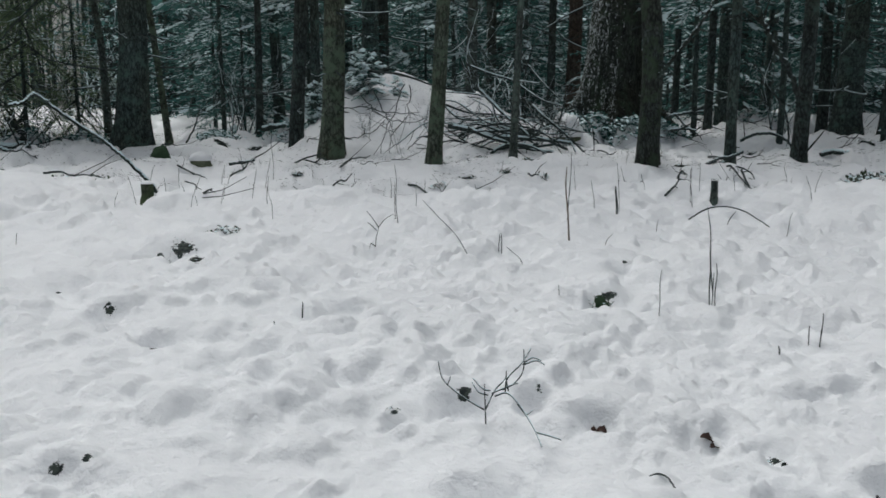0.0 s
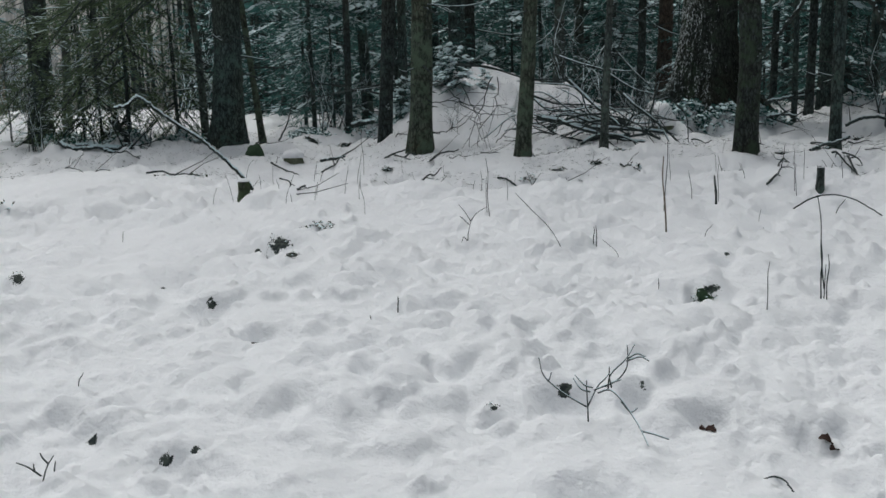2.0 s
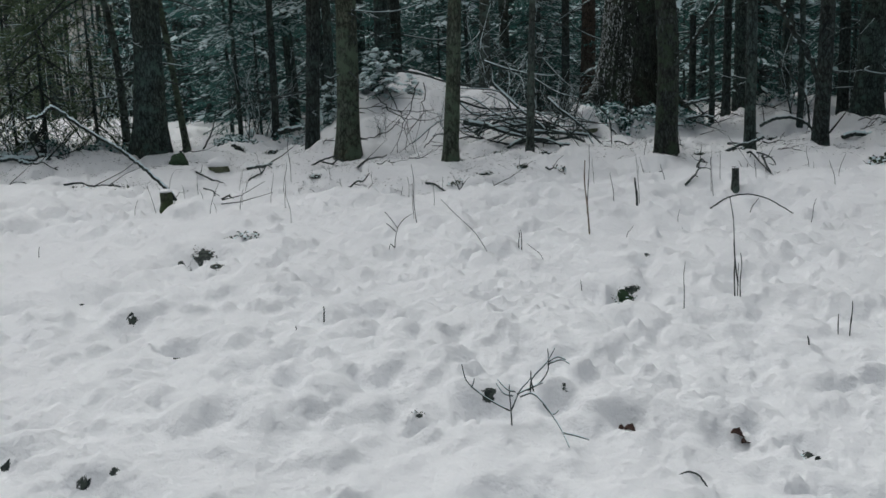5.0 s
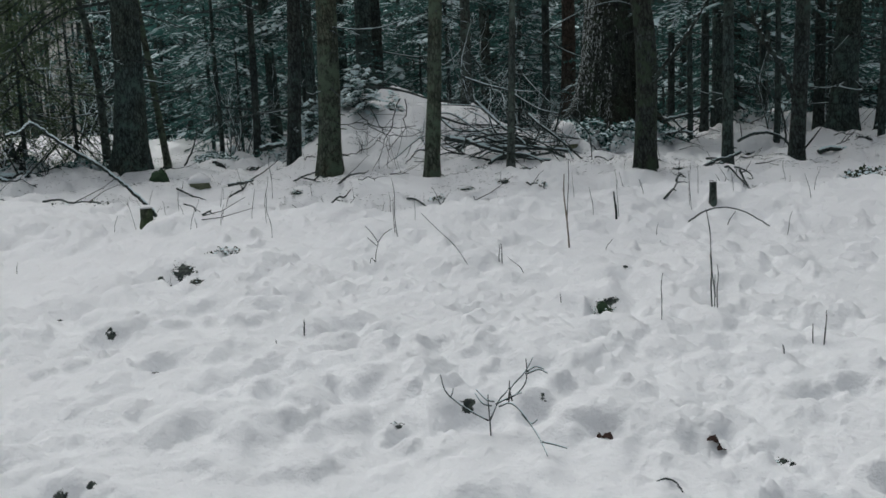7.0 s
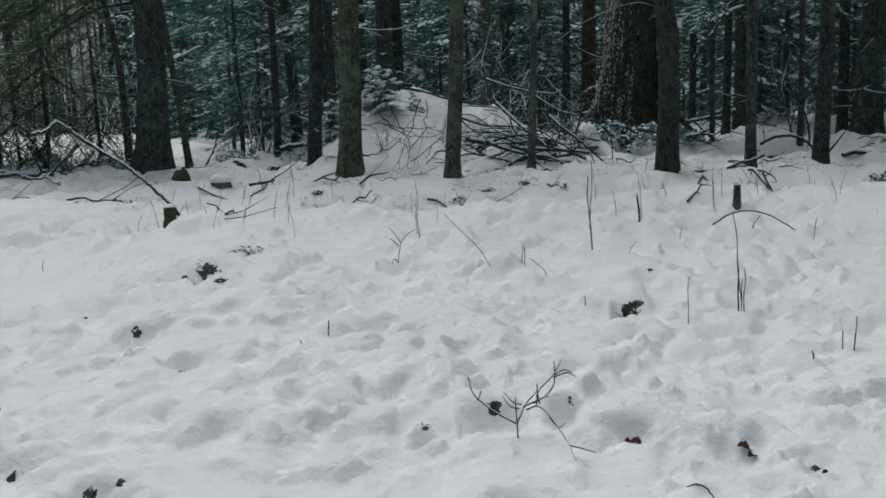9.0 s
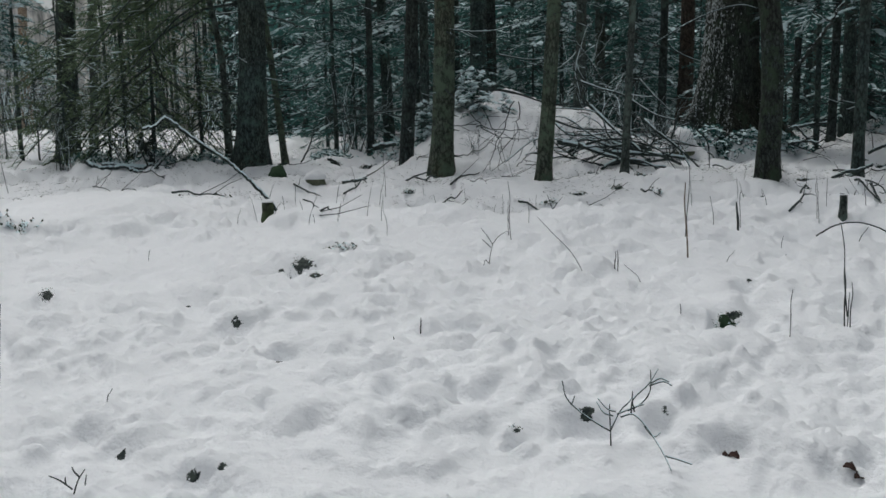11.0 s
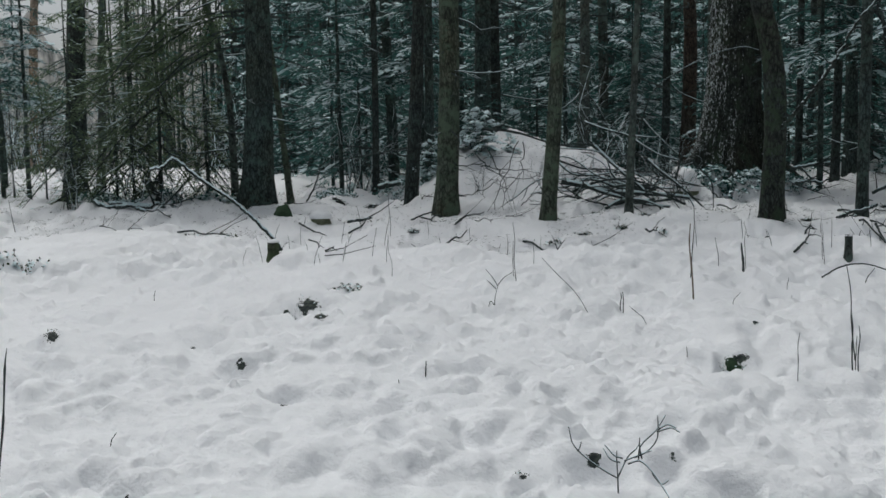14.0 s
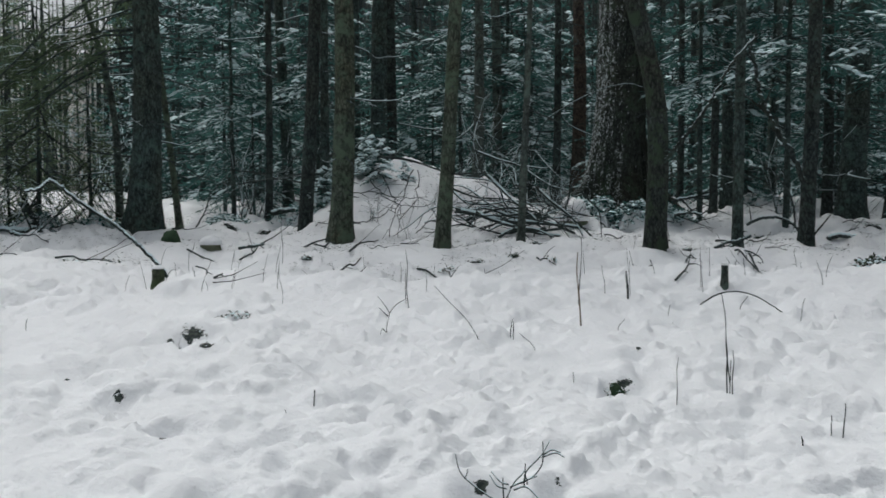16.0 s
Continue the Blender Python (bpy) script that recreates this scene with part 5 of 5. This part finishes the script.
twig_plant("blueberry_bush", 0.135, 2.47, [
    plane(0.0, (1089, 800), (1088, 770), (1086, 735), (1086, 722)), plane(0.02, (1088, 775), (1105, 740), (1118, 722), (1125, 712)),
    plane(0.02, (1100, 745), (1116, 735), (1132, 730), (1146, 727)), plane(-0.02, (1085, 765), (1058, 750), (1032, 732), (1012, 708), (1005, 678)),
    plane(-0.02, (1020, 722), (1024, 714), (1026, 706)), plane(0.03, (1118, 738), (1140, 728), (1154, 705), (1156, 680), (1155, 664)),
    plane(0.0, (1122, 738), (1126, 712), (1150, 684), (1166, 659)), plane(0.0, (1128, 735), (1124, 715), (1124, 698)),
    plane(0.03, (1156, 688), (1172, 681), (1186, 684)), plane(0.03, (1154, 692), (1178, 687), (1192, 692)),
    plane(0.0, (1096, 736), (1082, 730), (1066, 714)), plane(0.01, (1092, 745), (1076, 738), (1064, 722)),
    [((1104 - 1089) * S, 0.0, 0.075), ((1124 - 1089) * S, 0.0, 0.085), ((1142 - 1089) * S, -0.03, 0.065), ((1160 - 1089) * S, -0.10, 0.03), ((1168 - 1089) * S, -0.16, 0.012), ((1172 - 1089) * S, -0.22, 0.0)],
    [((1167 - 1089) * S, -0.15, 0.015), ((1185 - 1089) * S, -0.17, 0.014), ((1206 - 1089) * S, -0.19, 0.008)],
    [((1142 - 1089) * S, -0.03, 0.06), ((1156 - 1089) * S, -0.05, 0.035), ((1168 - 1089) * S, -0.045, 0.045)]],
    0.0027, "leafless low bush with thin crooked snow-lined twigs", 0.7, 0.022)
twig_plant("bare_sprig", -0.41, 4.95, [[(0, 0, -0.03), (0.005, 0, 0.05), (0.025, 0, 0.13)], [(0.02, 0, 0.12), (-0.01, 0, 0.17), (-0.05, 0, 0.22)], [(0.02, 0, 0.12), (0.06, 0, 0.17), (0.11, 0, 0.20)],
                                       [(0.01, 0, 0.10), (-0.03, 0, 0.14), (-0.045, 0, 0.15)], [(0, 0, 0.0), (-0.02, -0.04, 0.03), (-0.03, -0.06, 0.0)]], 0.003, "small forked sprig standing in the snow", False)
twig_plant("bare_sprig", 2.05, 2.62, [[(0, 0, -0.02), (0, 0, 0.03), (0.005, 0, 0.05)], [(0, 0, 0.02), (-0.04, 0, 0.045), (-0.07, 0, 0.06)], [(0, 0, 0.02), (0.05, 0, 0.03), (0.09, 0, 0.05)],
                                      [(0, 0, 0.02), (-0.04, -0.03, 0.015), (-0.06, -0.05, 0.01)]], 0.0035, "small crooked sprig lying on the snow", False)

twig_plant("bare_sprig", -1.33, 1.97, [[(0, 0, -0.03), (0.02, 0, 0.03), (0.045, 0, 0.068)], [(0.005, 0, 0.01), (-0.03, 0, 0.034), (-0.062, 0, 0.046)], [(0.028, 0, 0.045), (0.014, 0, 0.060), (0.008, 0, 0.074)],
                                       [(0.03, 0.01, -0.03), (0.036, 0.01, 0.02), (0.042, 0.01, 0.048)], [(-0.012, 0, 0.02), (-0.014, 0, 0.034), (-0.013, 0, 0.044)]], 0.0026, "small forked bare sprig near the path", False)


# ---------------------------------------------------------------- stumps, sticks, stones
def stump(x, y, r, tall, mat, label):
    rng = np.random.RandomState(int(abs(x * 100)))
    t = thing("tree_stump", x, y, ground_z(x, y), label, "stump")
    g = Geo()
    n = 14
    for i, z in enumerate((-0.08, 0.0, 0.35 * tall, 0.7 * tall, tall)):
        for j in range(n):
            a = j * 2 * math.pi / n
            q = r * (1.25, 1.15, 1.0, 0.97, 0.93)[i] * (1 + rng.uniform(-0.08, 0.08))
            g.v.append((q * math.cos(a), q * math.sin(a), z + (rng.uniform(-0.01, 0.012) if i == 4 else 0)))
    g.f = [(i * n + j, i * n + (j + 1) % n, (i + 1) * n + (j + 1) % n, (i + 1) * n + j) for i in range(4) for j in range(n)] + [tuple(4 * n + j for j in range(n))]
    part("wood", g.mesh("wood", mat), t)
    c = Geo()
    for i in range(5):
        for j in range(n):
            a, q = j * 2 * math.pi / n, r * 1.08 * math.cos(i / 4 * 1.45) * (1 + rng.uniform(-0.05, 0.05))
            c.v.append((q * math.cos(a), q * math.sin(a), tall - 0.006 + 0.55 * r * math.sin(i / 4 * 1.45)))
    c.f = [(i * n + j, i * n + (j + 1) % n, (i + 1) * n + (j + 1) % n, (i + 1) * n + j) for i in range(4) for j in range(n)] + [tuple(4 * n + j for j in range(n)), tuple(reversed(range(n)))]
    part("snow_cap", c.mesh("snow_cap", SNOW), t, "rounded cap of snow")


stump(-2.275, 6.35, 0.048, 0.14, bark_material("mossy_wood", (0.035, 0.045, 0.034), (0.12, 0.135, 0.10), (0.07, 0.10, 0.05), lichen_from=0.42), "small mossy sawn stump under a snow cap")
stump(2.12, 6.45, 0.028, 0.17, GREY_BARK, "thin short stump with a cap of snow")


def stick(name, pts, r0, r1, label, snow=True, mat=None, twigs=0, group=""):
    base = Vector(pts[0])
    t = thing(name, *base, label, "branch", group)
    line = curve([tuple(Vector(p) - base) for p in pts], 12)
    shake = np.random.RandomState(int(abs(base.x * 90)))
    line = line + np.vstack([np.zeros(3), shake.normal(0, 0.22 * r0, (len(line) - 2, 3)), np.zeros(3)])
    wood_piece("wood", line, r0, r1, t, mat or TWIG, snow, 7, "", twigs, np.random.RandomState(int(abs(base.x * 50 + base.y * 7))))
    return t


stick("leaning_branch", [(-2.36, 6.8, 0.5), (-2.40, 6.75, 0.58), (-2.53, 6.7, 0.74), (-2.71, 6.65, 0.92), (-2.89, 6.5, 1.08), (-3.05, 6.35, 1.255), (-3.085, 6.3, 1.27), (-3.13, 6.25, 1.215), (-3.21, 6.2, 1.19)],
      0.015, 0.009, "crooked bent branch covered with snow, leaning out of the ground", 0.95, DARK_BARK)
stick("arched_twig", [(1.72, 5.75, 0.4), (1.84, 5.75, 0.47), (1.97, 5.75, 0.49), (2.12, 5.75, 0.45), (2.3, 5.75, 0.34)],
      0.0055, 0.004, "thin twig arching over the snow", False)
stick("dead_branch", [(2.43, 9.51, 1.56), (2.5, 9.4, 1.67), (2.68, 9.36, 1.92), (2.87, 9.31, 2.2), (3.09, 9.31, 2.61), (3.36, 9.31, 2.93)], 0.026, 0.011, "broken dead branch jutting from a trunk", 0.5, DARK_BARK, 4)
stick("bent_stem", [(4.5, 10.45, 0.55), (4.49, 10.42, 0.85), (4.43, 10.4, 1.23), (4.28, 10.4, 1.66), (4.02, 10.4, 2.05), (3.88, 10.4, 2.33), (3.8, 10.4, 2.6), (3.7, 10.4, 3.1)], 0.042, 0.02, "dark bent dead stem leaning beside a trunk", 0.5, DARK_BARK, 6)
stick("dead_branch", [(-1.35, 10.7, 2.42), (-1.24, 10.64, 2.43), (-1.0, 10.58, 2.39), (-0.72, 10.53, 2.39), (-0.43, 10.47, 2.45)], 0.009, 0.004, "thin snow-lined dead branch of a spruce", True, None, 2)
stick("bent_stem", [(-5.75, 11.6, 0.6), (-5.78, 11.55, 0.75), (-5.85, 11.5, 0.95), (-5.98, 11.45, 1.1)], 0.05, 0.03, "short dark bent stem", False, DARK_BARK)


def fallen(x0, y0, x1, y1, r=0.014, snow=False):
    n = 5
    rng = np.random.RandomState(int(abs(x0 * 333 + y0 * 77)))
    L = math.hypot(x1 - x0, y1 - y0)
    pts = []
    for i in range(n):
        s = i / (n - 1)
        x, y = x0 + (x1 - x0) * s + rng.uniform(-0.03, 0.03) * L, y0 + (y1 - y0) * s + rng.uniform(-0.03, 0.03) * L
        pts.append((x, y, ground_z(x, y) + rng.uniform(0.0, 0.035) + (0.015 if 0 < i < n - 1 else 0)))
    stick("fallen_branch", pts, r, r * 0.4, "dark fallen branch lying on the snow", snow, None, 3, "fallen branches")


for row in ((-1.16, 9.04, -0.82, 11.33), (-2.47, 9.66, -2.28, 10.09), (-1.59, 9.71, -1.42, 10.5), (-0.33, 8.4, -0.0, 7.77), (-1.23, 8.54, -0.97, 8.88), (-3.18, 9.91, -2.71, 9.54), (3.25, 10.2, 4.25, 11.72), (2.22, 12.38, 2.37, 12.1), (3.31, 9.13, 3.05, 7.97), (5.24, 11.63, 5.63, 11.46), (3.03, 8.87, 3.21, 8.62)):
    fallen(*row, 0.012)
for row in ((-0.78, 7.07, -0.48, 6.88), (4.09, 7.43, 4.3, 7.41), (2.45, 8.69, 2.64, 9.01), (3.09, 9.61, 3.96, 10.99), (4.98, 14.44, 5.58, 13.85), (-7.4, 12.8, -5.97, 11.99), (1.77, 6.55, 1.99, 6.88), (2.65, 7.8, 3.08, 8.18), (-1.14, 6.91, -0.88, 7.07), (0.91, 8.87, 1.02, 8.53), (0.24, 7.85, 0.33, 7.7)):
    fallen(*row, 0.010)
for row in ((-6.35, 10.65, -5.3, 10.75), (-6.2, 10.8, -5.4, 10.95), (-6.0, 10.95, -5.35, 11.1)):
    fallen(*row, 0.03, True)
# single pieces that lie on or lean out of the forest floor
stick("fallen_branch", [(4.14, 11.6, 0.79), (4.35, 11.6, 0.88), (4.6, 11.6, 0.88), (4.79, 11.6, 0.79), (4.87, 11.6, 0.69)], 0.022, 0.014, "bowed dark branch resting on the snow", 0.5, None, 2, "fallen branches")
stick("fallen_branch", [(2.99, 9.4, 0.58), (3.12, 9.4, 0.64), (3.32, 9.4, 0.69), (3.4, 9.4, 0.73)], 0.02, 0.014, "dark branch propped against a slim trunk", 0.5, None, 1, "fallen branches")
stick("fallen_branch", [(3.15, 8.9, 0.59), (3.24, 8.9, 0.56), (3.32, 8.9, 0.51), (3.35, 8.9, 0.45)], 0.009, 0.005, "thin curved twig on the snow", False, None, 1, "fallen branches")
stick("fallen_branch", [(3.0, 8.9, 0.36), (3.04, 8.9, 0.45), (3.15, 8.9, 0.48), (3.33, 8.9, 0.45)], 0.01, 0.006, "thin curved twig on the snow", False, None, 2, "fallen branches")
stick("fallen_branch", [(3.32, 12.4, 1.12), (3.59, 12.4, 1.17), (3.85, 12.4, 1.2)], 0.026, 0.012, "snow-lined fallen branch among the trunks", 0.8, None, 4, "fallen branches")
stick("fallen_branch", [(3.23, 12.0, 0.91), (3.44, 12.0, 0.95), (3.64, 12.0, 0.92)], 0.022, 0.01, "snow-lined fallen branch among the trunks", 0.8, None, 4, "fallen branches")
stick("fallen_branch", [(3.4, 12.2, 1.14), (3.53, 12.2, 1.0), (3.73, 12.2, 0.87)], 0.014, 0.008, "snow-lined fallen branch among the trunks", 0.8, None, 3, "fallen branches")
stick("fallen_log", [(4.91, 10.8, 0.63), (5.03, 10.8, 0.66), (5.26, 10.8, 0.65)], 0.03, 0.026, "short dark log half under snow", 0.9, DARK_BARK, 0, "fallen branches")
stick("fallen_branch", [(4.47, 11.4, 1.46), (4.63, 11.4, 1.24), (4.71, 11.4, 1.0), (4.73, 11.4, 0.75)], 0.012, 0.014, "thin dark arching dead stem", False, None, 2, "fallen branches")
stick("fallen_branch", [(2.56, 9.2, 0.45), (2.69, 9.2, 0.52)], 0.016, 0.01, "short dark stick on the snow", False, None, 0, "fallen branches")
stick("fallen_branch", [(2.35, 6.9, 0.4), (2.4, 6.9, 0.44), (2.45, 6.9, 0.5)], 0.008, 0.005, "short dark stick in the snow", False, None, 0, "fallen branches")
stick("fallen_branch", [(-2.67, 10.4, 0.53), (-2.5, 10.4, 0.55), (-2.36, 10.4, 0.57)], 0.022, 0.016, "dark stick lying on the snow", 0.5, None, 1, "fallen branches")
stick("fallen_branch", [(-1.78, 9.6, 0.55), (-1.6, 9.6, 0.64), (-1.41, 9.6, 0.69)], 0.012, 0.008, "dark stick lying on the snow", False, None, 1, "fallen branches")
stick("fallen_branch", [(-2.02, 6.4, 0.46), (-1.9, 6.4, 0.51), (-1.79, 6.4, 0.56)], 0.011, 0.006, "crooked twig fallen on the snow", False, None, 3, "fallen branches")
stick("fallen_branch", [(-2.03, 6.5, 0.61), (-1.95, 6.5, 0.58), (-1.93, 6.5, 0.52), (-1.82, 6.5, 0.5)], 0.006, 0.003, "crooked twig fallen on the snow", False, None, 2, "fallen branches")
stick("leaning_branch", [(-3.67, 11.9, 0.75), (-3.57, 11.9, 0.92), (-3.5, 11.9, 1.08), (-3.44, 11.9, 1.31)], 0.013, 0.008, "thin dark leaning dead stem", False, None, 1, "fallen branches")
stick("fallen_log", [(-2.91, 13.4, 0.92), (-2.74, 13.4, 0.96), (-2.54, 13.4, 0.98)], 0.04, 0.03, "dark log half under snow", 0.9, DARK_BARK, 1, "fallen branches")
for k in range(34):
    x, y = rng.uniform(-5.5, 7), rng.uniform(7.6, 13)
    a, L = rng.uniform(-0.6, 0.6), rng.uniform(0.12, 0.5)
    fallen(x, y, x + L * math.cos(a), y + L * math.sin(a), rng.uniform(0.005, 0.011))


def stone(x, y, size, label, cap=-0.25, mat=None):
    rng = np.random.RandomState(int(abs(x * 71 + y * 13)))
    t = thing("stone", x, y, ground_z(x, y) , label, "stone")
    for name, grow, zmin, m in (("rock", 1.0, -1.0, mat or STONE), ("snow_cap", 1.13, cap, SNOW))[:1 if cap > 1 else 2]:
        bm = bmesh.new()
        bmesh.ops.create_icosphere(bm, subdivisions=3, radius=1.0)
        for v in bm.verts:
            k = noise.noise(v.co * 1.7 + Vector((x, y, 0))) * 0.3 + noise.noise(v.co * 5 + Vector((x, y, 3))) * 0.07
            v.co = v.co * (1 + k) * grow
            if v.co.z < zmin:
                v.co.z = zmin - 0.04
            v.co = Vector((v.co.x * size[0], v.co.y * size[1], v.co.z * size[2] + (0.02 if name == "snow_cap" else 0)))
        me = bpy.data.meshes.new(name)
        bm.to_mesh(me)
        bm.free()
        me.materials.append(m)
        me.polygons.foreach_set("use_smooth", [True] * len(me.polygons))
        part(name, me, t)


stone(-2.95, 10.1, (0.13, 0.1, 0.1), "small dark stone under a thick cap of snow", 0.1)
stone(-3.53, 10.4, (0.12, 0.12, 0.15), "small rounded stone grown over with moss", 2, MOSS)
stone(1.80, 12.2, (0.2, 0.2, 0.24), "round stone thickly capped with snow by the oak")
TINY = young_spruce(np.random.RandomState(68), 0.85, 0.42, first=0.1, step=0.11, per=6, spacing=0.045, wide=0.03, snowy=0.9, sub=1, fans=0.9)
for x, y, size, turn in ((-1.12, 12.45, 0.75, 0.5), (-1.3, 12.7, 0.6, 2.5), (-0.7, 12.7, 0.4, 1.2), (-1.95, 12.9, 0.7, 3.0)):
    put_spruce(TINY, x, y, size, turn, "tiny snow-laden spruce on the mound", "tiny spruces")

z = ground_z(0.59, 2.1)
stick("curled_twig", [(0.56, 2.13, z + 0.004), (0.585, 2.125, z + 0.016), (0.605, 2.10, z + 0.016), (0.615, 2.06, z + 0.004)], 0.003, 0.002, "small curled twig lying on the snow", False)
for x, y, r in ((0.98, 2.25, 0.011),):
    soil_patch(x, y, r, SOIL, HEATH, 8, 0.01, snow=0.1, core=0.8, flat=0.3)

# litter on the forest floor
g = Geo()
rng = np.random.RandomState(77)
X, Y = rng.uniform(-8, 9, 46000), rng.uniform(7.2, 16, 46000)
Z = height(X, Y) + 0.016
for x, y, z, w in zip(X, Y, Z, value_noise(X / 0.8, Y / 0.8, 31)):
    if w < 0.44:
        continue
    d = rng.uniform(-1, 1, 3) * (1, 1, 0.25)
    g.blade(np.array((x, y, z)), d, np.cross(d, (0.1, 0.2, 1)), rng.uniform(0.015, 0.07), rng.uniform(0.008, 0.02))
tagged(new("forest_litter", g.mesh("forest_litter", TWIG, False)), "needles, bark flakes and twigs strewn on snow", "litter", kind="stuff")
